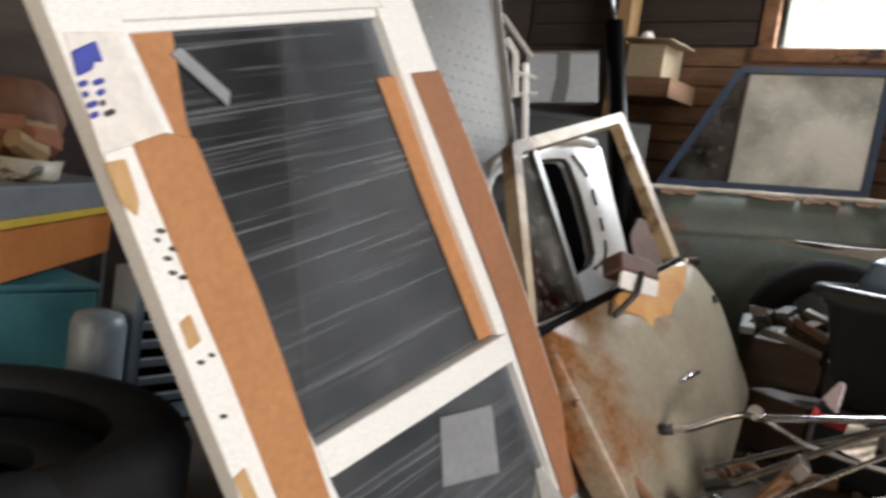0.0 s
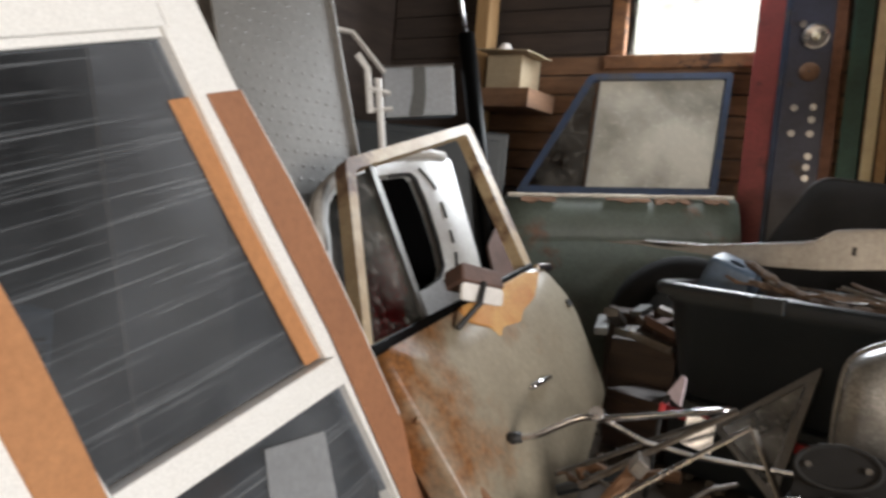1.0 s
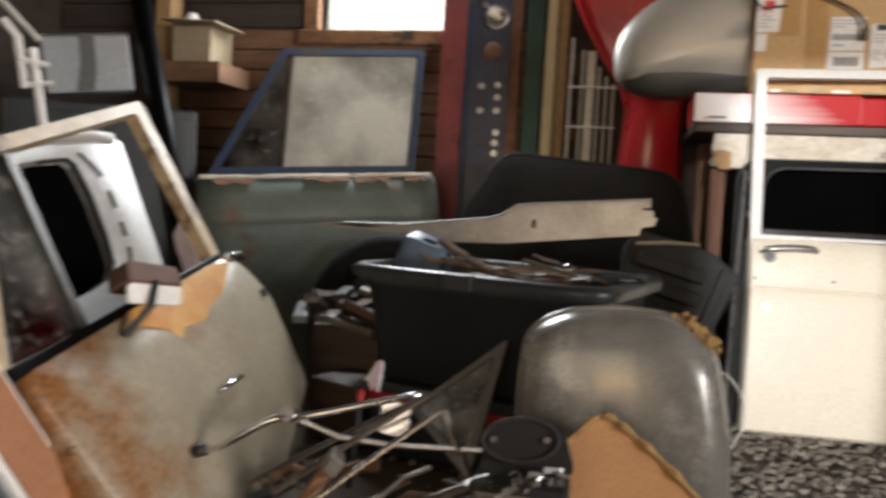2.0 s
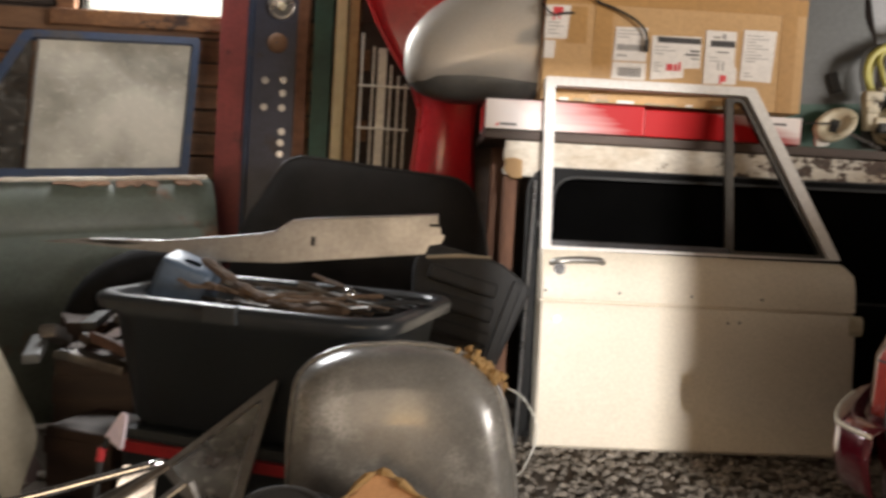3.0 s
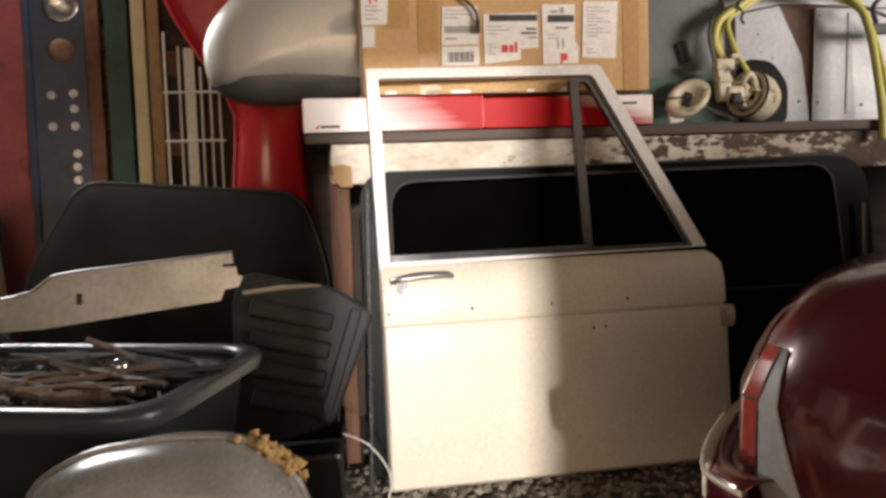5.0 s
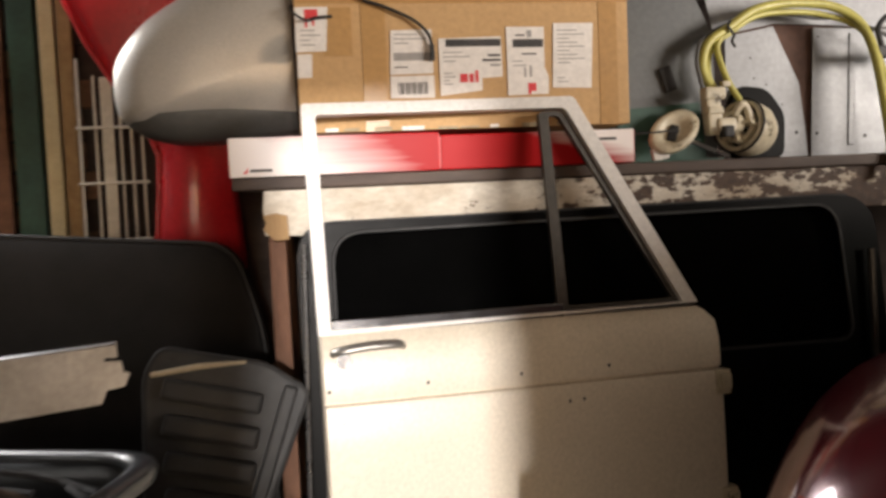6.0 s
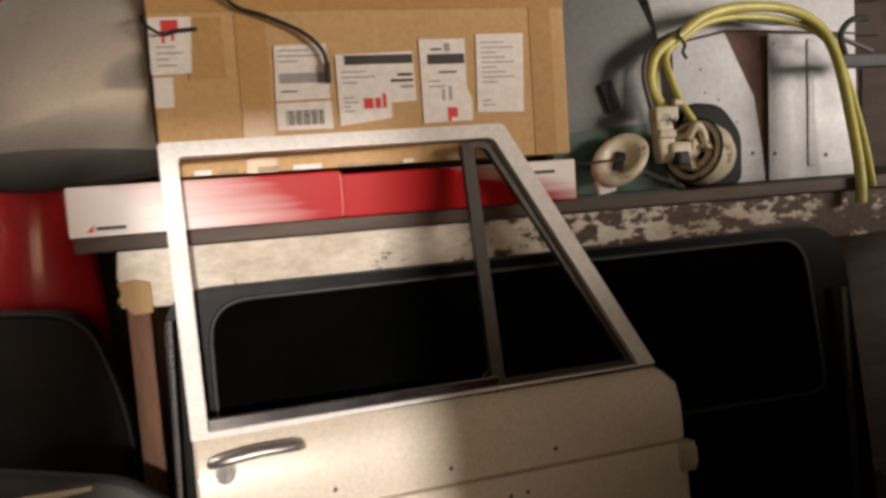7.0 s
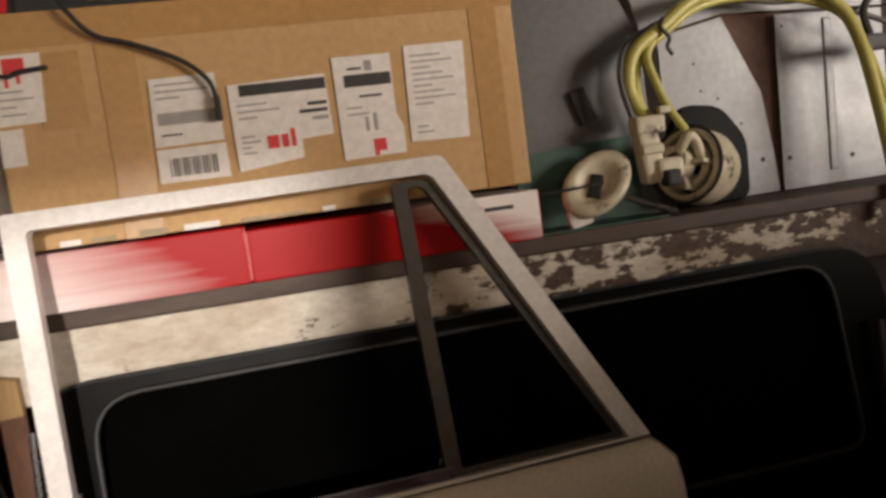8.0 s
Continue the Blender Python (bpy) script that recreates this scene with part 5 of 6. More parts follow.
for i in range(60):
    L = random.uniform(0.08, 0.34)
    x, y = random.uniform(-0.5, 0.13), random.uniform(1.5, 1.95)
    z = random.uniform(0.015, 0.02 + 0.2 * max(0.05, 1 - abs(x + 0.15) * 1.6) * max(0.1, (y - 1.3) / 0.6))
    nn = random.randint(3, 6)
    line = [(L * (q / nn - 0.5), random.uniform(-0.012, 0.012), random.uniform(-0.008, 0.008)) for q in range(nn + 1)]
    kind_ = i % 4
    if kind_ == 0:
        o = tagged(part("steel_bar", tube(line, random.uniform(0.004, 0.009), 6), M_SCRAP), "dull grey bent metal bar in the heap", "scrap", "scrap heap")
    elif kind_ == 1:
        o = tagged(part("bracket", boxed((-L / 3, -0.018, -0.003), (L / 3, 0.018, 0.003), 0.002), M_SCRAP), "small rusty flat bracket in the heap", "scrap", "scrap heap")
    elif kind_ == 2:
        o = tagged(part("rusty_pipe", tube(line, random.uniform(0.008, 0.015), 8), M_LATH if i % 8 == 2 else M_BLACKPL), "short dark pipe piece in the heap", "scrap", "scrap heap")
    else:
        o = tagged(part("splinter", tube(line, [random.uniform(0.003, 0.011) for _ in line], 5, flat=0.5), M_DEBRIS), "brown splinter of wood in the heap", "wood scrap", "scrap heap")
    o.matrix_world = pose(x, y, z, random.uniform(-25, 25), random.uniform(-32, 32), random.uniform(-60, 60))
for i, (p_, q_, r_) in enumerate((((-0.13, 1.86, 0.325), (-0.42, 1.8, 0.11), 0.008), ((-0.1, 1.85, 0.3), (-0.36, 1.74, 0.09), 0.006), ((-0.16, 1.9, 0.3), (-0.5, 1.86, 0.1), 0.007), ((-0.02, 1.84, 0.17), (-0.3, 1.7, 0.06), 0.009), ((0.12, 1.8, 0.2), (-0.1, 1.72, 0.09), 0.006), ((-0.1, 1.88, 0.29), (0.02, 1.84, 0.03), 0.008))):
    tagged(part("channel_bar", tube([p_, tuple((a + b) / 2 + 0.006 for a, b in zip(p_, q_)), q_], r_, 6, flat=0.45), (M_SCRAP, M_STEEL, M_GREYBAR)[i % 3]), "thin grey window channel bar on the heap", "metal bar", "channel bars")
random.seed(52)
for i in range(14):
    L = random.uniform(0.02, 0.055)
    o = tagged(part("metal_clip", boxed((-L / 2, -0.006, -0.0015), (L / 2, 0.006, 0.0015), 0.001), (M_STEEL, M_SCRAP, M_CHROME)[i % 3]), "small bright metal clip on the heap", "clip", "metal clips on the heap")
    o.matrix_world = pose(random.uniform(-0.02, 0.15), random.uniform(1.74, 1.8), random.uniform(0.16, 0.235), random.uniform(20, 70), random.uniform(-30, 30), random.uniform(-60, 60))
sb = thing("broken_speaker_box", pose(0.07, 1.81, 0), "broken dark box filling the heap under grille", "box")
part("shell", boxed((-0.09, -0.05, 0.0), (0.085, 0.05, 0.2), 0.008), M_CHARCOAL, sb)
part("torn_edge", boxed((-0.08, -0.056, 0.15), (0.07, -0.05, 0.185), 0.002), M_SCRAP, sb)
# dark boxes and scrap behind the rusty door
random.seed(5)
for i, (x, y, a, h, mm) in enumerate(((-0.62, 2.78, 12, 0.3, M_BENCHTOP), (-0.52, 2.57, -20, 0.17, M_BENCHTOP), (-0.72, 3.0, 30, 0.36, M_BENCHTOP), (-0.42, 2.9, 5, 0.26, M_BLACKPL))):
    o = thing("scrap_crate", pose(x, y, 0, 0, 0, a), "dark grimy wooden crate on the floor", "crate", "crates by the tub")
    part("side", boxed((-0.1, -0.09, 0), (0.1, 0.09, h), 0.006), mm, o)
    part("slat", boxed((-0.104, -0.094, h * 0.6), (0.104, -0.09, h * 0.85), 0.001), mm, o)
for i in range(16):
    x, y = random.uniform(-0.72, -0.44), random.uniform(2.5, 2.95)
    L = random.uniform(0.05, 0.14)
    o = tagged(part("metal_piece", boxed((-L / 2, -0.02, -0.012), (L / 2, 0.02, 0.012), 0.005), (M_SCRAP, M_BENCHTOP, M_DARKGREY, M_RUSTBROWN)[i % 4]), "small grey metal piece on the crates", "scrap", "scrap by the tub")
    o.matrix_world = pose(x, y, 0.33 + random.uniform(0, 0.05), random.uniform(-20, 20), random.uniform(-20, 20), random.uniform(0, 180))
ty = tyre("tyre", pose(-0.62, 3.2, 0.28) @ pose(0, 0, 0, 80, 0, 30), 0.28, 0.16, "black tyre standing in the dark corner")

# ---- rusty door and the doors stacked behind it ----
RD = Matrix(((0, -0.544, 0.838, -0.4884), (1, 0, 0, 0), (0, 0.838, 0.544, 0), (0, 0, 0, 1)))
r = thing("rusty_car_door", RD, "rusty cream car door lying tilted against other doors", "car door")
body = rounded([(1.58, -0.015), (1.95, 0.0), (2.404, 0.215), (2.458, 0.5), (2.37, 0.61), (2.29, 0.617), (1.48, 0.455), (1.475, 0.42)], [0.02, 0.05, 0.05, 0.06, 0.05, 0.01, 0.02, 0.02], 4)
part("body", grid(dome(body, 1.9, 0.28, ((1.0, -0.06), (1.0, -0.012), (0.992, 0.006), (0.97, 0.014), (0.6, 0.02), (0.1, 0.022), (0.0, 0.022))), closed=True), M_RUSTDOOR, r, "rust-stained cream outer skin", smooth=True)
part("crease", tube([(1.5, 0.3, 0.006), (1.8, 0.34, 0.0125), (2.2, 0.4, 0.0105), (2.42, 0.43, 0.002)], 0.0085, 10, flat=0.6), M_RUSTDOOR, r, smooth=True)
o4 = rounded([(1.43, 0.45), (1.618, 0.906), (2.315, 1.105), (2.3, 0.61)], [0.005, 0.02, 0.02, 0.005], 4)
i4 = rounded([(1.462, 0.47), (1.64, 0.88), (2.265, 1.06), (2.255, 0.61)], [0.005, 0.02, 0.02, 0.005], 4)
part("window_frame", hoop(o4, i4, -0.03, 0.006), M_RUSTFRAME, r, "rusty white window frame")
part("divider", boxed((-0.012, -0.21, -0.02), (0.012, 0.205, -0.002), 0.003, pose(1.705, 0.7, 0, 0, 0, -5)), M_GREYBAR, r)
part("vent_glass", slab([(1.49, 0.475), (1.66, 0.875), (1.72, 0.895), (1.69, 0.5)], -0.014, -0.01), G_DARK, r)
part("handle", tube([(1.955, 0.29, 0.018), (1.965, 0.292, 0.034), (2.055, 0.3, 0.034), (2.065, 0.302, 0.018)], 0.006, 8), M_CHROME, r, smooth=True)
part("hole", round_part(0.012, 0.0, 0.022, 12, pose(2.4, 0.49, 0)), M_DARKRUB, r)
part("peeled_rust", slab(rounded([(1.99, 0.552), (1.8, 0.517), (1.82, 0.478), (1.9, 0.458), (1.93, 0.425), (1.96, 0.452), (2.06, 0.456), (2.1, 0.485), (2.2, 0.52), (2.3, 0.596), (2.2, 0.595)], 0.012, 3), 0.004, 0.0205, 0.003), M_PEELRUST, r, "bright orange-yellow rust where paint peeled")
part("sill_strip", boxed((-0.43, -0.012, -0.004), (0.43, 0.012, 0.012), 0.004, pose(1.87, 0.535, 0, 0, 0, 11)), M_BLACKPAINT, r)
part("chrome_clip", boxed((2.31, 0.6, 0.0), (2.4, 0.622, 0.02), 0.005), M_CHROME, r)
mi = thing("wing_mirror", RD @ pose(1.83, 0.545, 0.06, 0, 0, -10), "brown cased car mirror, its bright reflection painted white", "mirror")
part("case", slab(rounded([(-0.075, 0.0), (0.1, 0.0), (0.105, 0.048), (-0.055, 0.052)], 0.012, 3), -0.03, 0.024, 0.006), M_RUSTBROWN, mi)
mg = slab(rounded([(-0.085, -0.042), (0.085, -0.042), (0.095, 0.0), (-0.075, 0.0)], 0.014, 4), 0.0, 0.006, 0.002)
bmesh.ops.transform(mg, matrix=pose(0, 0, 0.016, 16, 0, 0), verts=mg.verts[:])
# plain paper white instead of a mirror: the reflection is painted on
part("mirror_glass", mg, M_PAPER, mi, "mirror face coloured white for its bright reflection")
part("stalk", tube([(0.0, 0.0, 0.03), (-0.03, -0.05, 0.02), (-0.075, -0.095, -0.03)], 0.007, 8), M_DARKRUB, mi)
r2 = thing("pale_car_door", RD @ Matrix.Translation((0, 0, -0.1)), "grey-white car door with arched frame and dark window opening", "car door")
o5 = [Vector(q) for q in ((1.42, 0.05), (1.555, 0.74), (1.57, 0.79), (1.6, 0.85), (1.635, 0.89), (1.69, 0.925), (1.76, 0.957), (1.851, 0.99), (1.96, 1.02), (2.061, 1.04), (2.2, 1.056), (2.27, 1.055), (2.31, 1.035), (2.262, 0.86), (2.225, 0.72), (2.175, 0.565), (2.1, 0.05))]
i5 = [Vector(q) for q in ((1.5, 0.53), (1.6, 0.76), (1.615, 0.805), (1.64, 0.845), (1.675, 0.875), (1.73, 0.9), (1.79, 0.92), (1.869, 0.94), (1.95, 0.957), (2.02, 0.967), (2.055, 0.97), (2.074, 0.955), (2.072, 0.86), (2.05, 0.75), (2.026, 0.68), (1.985, 0.645), (1.905, 0.622))]
part("shell", hoop(o5, i5, -0.03, 0.0), M_WHITEDOOR, r2)
part("frame_bead", tube([(q.x - 0.004, q.y - 0.012, 0.002) for q in o5[1:12]], 0.016, 8), M_GREYFRAME, r2, "grey rounded frame arch", smooth=True)
# backing coloured near-black for the shade inside the window opening
part("window_lining", slab(i5, -0.05, -0.034), M_SHADEBLACK, r2)
part("inner_seal", tube([(q.x, q.y, -0.008) for q in i5[8:17]], 0.007, 6), M_DARKRUB, r2, smooth=True)
gro = smoothline([(2.1, 0.985, 0.002), (2.143, 0.92, 0.002), (2.127, 0.807, 0.002), (2.101, 0.716, 0.002), (2.06, 0.663, 0.002), (1.985, 0.634, 0.002)], 5)
for k0, k1 in ((0, 5), (7, 9), (11, 13), (15, 25)):
    part("seal_groove", tube(gro[k0:k1 + 1], 0.0045, 6), M_DARKRUB, r2)
part("dusty_glass", slab([(1.53, 0.545), (1.6, 0.79), (1.66, 0.86), (1.77, 0.91), (1.74, 0.585)], -0.026, -0.022), G_DARK, r2)
r3 = thing("brown_door_card", RD @ Matrix.Translation((0, 0, -0.2)), "dull brown fibreboard door card standing behind the doors", "door card")
part("board", slab(rounded([(2.3, 0.0), (2.42, 0.56), (2.5, 0.79), (2.63, 0.87), (2.7, 0.83), (2.72, 0.5), (2.66, 0.0)], 0.03, 3), -0.008, 0.0, 0.002), M_RUSTBROWN, r3)

# embossed sheet, standing behind the wrapped sash
e = thing("embossed_sheet", axes((-0.93, 1.75, 0.0), (0.03, 0.97, -0.0), (-0.335, 0.02, 1.0)), "tall grey embossed metal sheet leaning on stacked doors", "metal sheet")
part("sheet", boxed((-0.27, 0.0, -0.006), (0.16, 1.9, 0.0), 0.002), M_EMBOSS, e)
part("edge_fold", tube([(0.16, 0.0, 0.0), (0.16, 1.9, 0.0)], 0.01, 8), M_EMBOSS, e)
bm = bmesh.new()
for i in range(11):
    for j in range(46):
        u, vv = -0.25 + i * 0.036 + (j % 2) * 0.018, 0.1 + j * 0.036
        q = [bm.verts.new((u + dx, vv + dy, dz)) for dx, dy, dz in ((-0.0075, 0, 0.0), (0, -0.006, 0.0), (0.0075, 0, 0.0), (0, 0.006, 0.0), (0, 0, 0.0016))]
        for a in range(4):
            bm.faces.new((q[a], q[(a + 1) % 4], q[4]))
tagged(part("stud", bm, M_EMBOSS, e, "raised lens-shaped studs"), kind="stuff")
b = thing("backing_board", axes((-1.0, 1.5, 0.0), (0.03, 0.97, 0), (-0.335, 0.02, 1.0)), "grey board edge behind the embossed sheet", "board")
part("board", boxed((-0.3, 0.0, -0.03), (0.06, 1.8, -0.012), 0.003), M_GREYFRAME, b)

# white things further back on the west side
a = thing("white_angle_frame", pose(0, 0, 0), "bent white metal angle frame on the stack", "metal frame")
for pts in (((-1.79, 2.47, 1.28), (-1.745, 2.52, 1.275), (-1.66, 2.62, 1.145)), ((-1.73, 2.54, 1.2), (-1.7, 2.57, 1.15), (-1.685, 2.59, 0.99)), ((-1.7, 2.57, 1.08), (-1.64, 2.64, 1.07)), ((-1.69, 2.59, 1.0), (-1.63, 2.65, 1.015)), ((-1.67, 2.6, 1.12), (-1.6, 2.68, 0.4), (-1.58, 2.7, 0.0))):
    part("rail", tube(pts, 0.013, 6, flat=0.5), M_DOORFRAME, a)
wb = thing("white_mirror_box", axes((-1.79, 2.85, 1.005), (0.8, 0.6, 0), (0, 0.0, 1)), "white metal box with a dark stained face", "box")
part("body", boxed((-0.02, 0.0, -0.12), (0.27, 0.2, 0.0), 0.008, pose(0, 0, 0, 0, 0, 8)), M_WHITESHEET, wb)
part("stain_plate", slab(rounded([(0.075, 0.01), (0.135, 0.02), (0.14, 0.1), (0.125, 0.225), (0.075, 0.215), (0.085, 0.12)], 0.012, 3), -0.001, 0.003), M_DARKGREY, wb, "dark grey smudged patch")
part("top_edge", boxed((-0.02, 0.2, -0.12), (0.27, 0.21, 0.004), 0.003, pose(0, 0, 0, 0, 0, 8)), M_CHROME, wb)
ws = thing("dark_cabinet", pose(-1.8, 3.1, 0.0, 0, 0, 37), "dark cabinet in shade behind the door stack", "cabinet")
part("body", boxed((-0.3, -0.22, 0.0), (0.35, 0.3, 0.985), 0.01), M_BLACKPL, ws)
part("door", boxed((-0.27, -0.228, 0.05), (0.02, -0.22, 0.95), 0.003), M_BLACKPL, ws)
part("door", boxed((0.03, -0.228, 0.05), (0.32, -0.22, 0.95), 0.003), M_BLACKPL, ws)
sr = thing("black_strut", pose(0, 0, 0), "black tubular gas strut leaning on the cabinet", "strut")
part("tube", tube([(-1.34, 3.1, 0.0), (-1.39, 3.07, 0.5), (-1.56, 3.01, 1.37)], 0.036, 14), M_BLACKPAINT, sr, smooth=True)
part("rod", tube([(-1.56, 3.01, 1.37), (-1.62, 2.985, 1.62)], 0.009, 8), M_STEEL, sr, smooth=True)
part("end_fitting", round_part(0.02, -0.02, 0.02, 12, pose(-1.62, 2.985, 1.62, 90, 0, 40)), M_GREYBAR, sr)

# ---- wrapped window sash, close by ----
P0, U, V = Vector((-0.829, 1.026, 0.914)), Vector((0.017, -0.448, -0.128)), Vector((0.106, 0.30, -0.544))
N = U.cross(V).normalized()
if N.x < 0:
    N = -N


def Q(a, b, c=0.0):
    return P0 + U * a + V * b + N * c


def plate(pts, lo, hi):
    bm = bmesh.new()
    lowv = [bm.verts.new(Q(a, b, lo)) for a, b in pts]
    hiv = [bm.verts.new(Q(a, b, hi)) for a, b in pts]
    k = len(pts)
    bm.faces.new(lowv)
    bm.faces.new(hiv)
    for i in range(k):
        bm.faces.new((lowv[i], lowv[(i + 1) % k], hiv[(i + 1) % k], hiv[i]))
    bmesh.ops.recalc_face_normals(bm, faces=bm.faces[:])
    bmesh.ops.bevel(bm, geom=bm.edges[:], offset=0.002, segments=1, affect="EDGES")
    return bm


sash = thing("wrapped_sash", pose(0, 0, 0), "white window sash wrapped in film with brown edge boards", "window sash")
part("left_stile", plate([(1.17, -0.09), (1.0, -0.09), (1.0, 1.95), (1.3, 1.95), (1.29, 0.985), (1.25, 0.6), (1.205, 0.24)], -0.03, 0.012), M_SASH, sash, "white left stile")
part("right_stile", plate([(0.06, -0.09), (-0.1, -0.09), (-0.12, 0.2), (-0.15, 0.8), (-0.18, 1.6), (-0.02, 1.6), (0.0, 0.9)], -0.03, 0.01), M_SASH, sash, "white right stile")
part("top_rail", plate([(1.0, -0.1), (0.06, -0.1), (0.06, 0.0), (1.0, 0.0)], -0.03, 0.01), M_SASH, sash)
part("inner_bead", plate([(1.0, 0.0), (0.06, 0.0), (0.06, 0.022), (1.0, 0.022)], -0.03, 0.002), M_SASH, sash)
part("inner_bead", plate([(0.085, 0.0), (0.03, 0.0), (-0.02, 0.96), (0.034, 0.96), (0.07, 0.5)], -0.03, 0.013), M_SASH, sash)
part("outer_bead", plate([(-0.115, 0.175), (-0.127, 0.175), (-0.192, 0.52), (-0.212, 0.9), (-0.227, 1.6), (-0.214, 1.6), (-0.198, 0.9), (-0.178, 0.52)], -0.02, 0.014), M_SASH, sash)
part("cross_rail", plate([(1.0, 0.965), (-0.02, 0.965), (-0.02, 1.055), (1.0, 1.055)], -0.02, 0.014), M_SASH, sash, "bright white cross rail")
part("bottom_rail", plate([(1.2, 1.6), (-0.1, 1.6), (-0.1, 1.68), (1.2, 1.68)], -0.03, 0.01), M_SASH, sash)
part("wrapped_glass", plate([(1.0, 0.02), (0.06, 0.02), (0.02, 0.96), (1.0, 0.96)], -0.016, -0.01), G_WRAP, sash, "glass under wrinkled clear film")
part("lower_glass", plate([(1.0, 1.055), (-0.02, 1.055), (-0.04, 1.6), (1.0, 1.6)], -0.016, -0.01), G_WRAP, sash)
part("edge_board", plate([(1.03, 0.215), (0.955, 0.235), (0.967, 0.57), (0.99, 0.78), (1.035, 1.1), (1.02, 1.7), (1.22, 1.7), (1.195, 1.03), (1.16, 0.7), (1.145, 0.42), (1.127, 0.225)], 0.012, 0.018), M_KRAFT, sash, "orange-brown kraft edge board")
part("inner_board", plate([(0.98, 0.015), (0.855, 0.02), (0.93, 0.2), (0.955, 0.4), (0.985, 0.4)], -0.008, -0.002), M_KRAFT, sash)
part("right_board", plate([(0.04, 0.172), (-0.115, 0.175), (-0.178, 0.52), (-0.198, 0.9), (-0.214, 1.6), (-0.02, 1.6), (-0.03, 0.9), (0.003, 0.52)], 0.0135, 0.018), M_KRAFTDARK, sash, "brown right edge board")
part("inner_right_board", plate([(0.165, 0.17), (0.07, 0.17), (0.03, 0.955), (0.115, 0.955), (0.15, 0.5)], -0.006, -0.002), M_KRAFT, sash)
lab = part("label_wrap", plate([(1.166, 0.014), (1.035, 0.02), (1.027, 0.222), (1.214, 0.236)], 0.012, 0.015), M_PAPER, sash, "white printed label wrap")
part("print_patch", plate([(1.17, 0.049), (1.1, 0.034), (1.106, 0.073), (1.128, 0.07), (1.14, 0.084), (1.184, 0.094)], 0.015, 0.0165), M_BLUEINK, lab)
for k in range(8):
    aa, bb, w_ = 1.19 + 0.003 * (k // 2) - 0.034 * (k % 2), 0.104 + 0.019 * (k // 2), (0.022, 0.03, 0.014)[k % 3]
    part("print_bar", plate([(aa, bb), (aa - w_, bb - 0.005), (aa - w_ - 0.002, bb + 0.005), (aa - 0.002, bb + 0.01)], 0.015, 0.016), M_INK if k in (5, 7) else M_BLUEINK, lab)
for aa, bb, w_ in ((1.17, 0.39, 0.022), (1.185, 0.405, 0.012), (1.16, 0.43, 0.018), (1.185, 0.445, 0.02), (1.19, 0.475, 0.02), (1.17, 0.49, 0.024), (1.23, 0.665, 0.02), (1.19, 0.66, 0.016), (1.24, 0.79, 0.02)):
    part("print_bar", plate([(aa, bb), (aa - w_, bb + 0.003), (aa - w_ - 0.002, bb + 0.013), (aa - 0.002, bb + 0.011)], 0.012, 0.014), M_INK, sash)
for pts in ([(1.215, 0.25), (1.16, 0.25), (1.175, 0.33), (1.2, 0.36), (1.222, 0.33)], [(1.225, 0.58), (1.185, 0.57), (1.19, 0.63), (1.235, 0.64)], [(1.285, 0.93), (1.24, 0.92), (1.25, 1.1), (1.29, 1.12)]):
    part("kraft_scrap", plate(pts, 0.011, 0.0135), M_CARTON, sash, "torn tan paper scrap")
part("clear_tape", plate([(0.9, 0.065), (0.86, 0.055), (0.765, 0.155), (0.79, 0.185)], 0.0, 0.003), M_WHITESHEET, sash, "short strip of milky tape")
part("paper_slip", plate([(0.44, 1.1), (0.16, 1.16), (0.25, 1.37), (0.55, 1.29)], -0.009, -0.007), M_WHITESHEET, sash, "pale paper slip behind the film")
# ---- west side, low bench and what is on and under it ----
t = thing("low_bench", pose(-1.98, 0.95, 0, 0, 0, 44), "low orange bench with grey top and yellow edge", "bench")
part("top", boxed((-0.2, -0.5, 0.42), (0.07, 0.6, 0.5), 0.008), M_GREYTOP, t, "worn grey bench top")
part("edge_strip", boxed((0.07, -0.5, 0.405), (0.082, 0.6, 0.425), 0.003), M_YELLOW, t)
part("apron", boxed((-0.18, -0.48, 0.27), (0.06, 0.58, 0.42), 0.006), M_ORANGE, t, "orange painted apron")
for x, y in ((-0.16, -0.45), (0.02, -0.45), (-0.16, 0.53), (0.02, 0.53)):
    part("leg", boxed((x, y, 0), (x + 0.04, y + 0.04, 0.27), 0.004), M_DARKGREY, t)
part("staple", boxed((0.0, 0.0, 0.5), (0.03, 0.06, 0.503), 0.001), M_STEEL, t)
t = thing("teal_box", pose(-2.1, 1.0, 0), "teal painted metal box under the low bench", "box")
part("body", boxed((-0.15, -0.3, 0), (0.12, 0.2, 0.22), 0.01), M_TEAL, t)
part("lid", boxed((-0.155, -0.305, 0.22), (0.125, 0.205, 0.24), 0.006), M_TEAL, t)
t = thing("clay_pot", pose(-2.05, 0.98, 0.5), "white basket of terracotta pieces on the low bench", "basket")
part("basket", grid([[(r_ * math.cos(q), r_ * math.sin(q), z) for q in [2 * math.pi * i / 20 for i in range(20)]] for r_, z in ((0.02, 0.002), (0.09, 0.0), (0.11, 0.06), (0.116, 0.06), (0.105, 0.01))], closed=True), M_CREAMPL, t, smooth=True)
for i in range(6):
    part("shard", round_part(0.04, -0.05, 0.05, 8, pose(0.05 * math.cos(i), 0.05 * math.sin(i), 0.09 + 0.02 * (i % 3), 70 + 10 * i, 20 * i, 30), 0.025), M_TERRA if i % 2 else M_PINE, t)
t = thing("clay_urn", pose(-2.18, 1.02, 0.5), "rounded dull terracotta urn on the low bench", "urn")
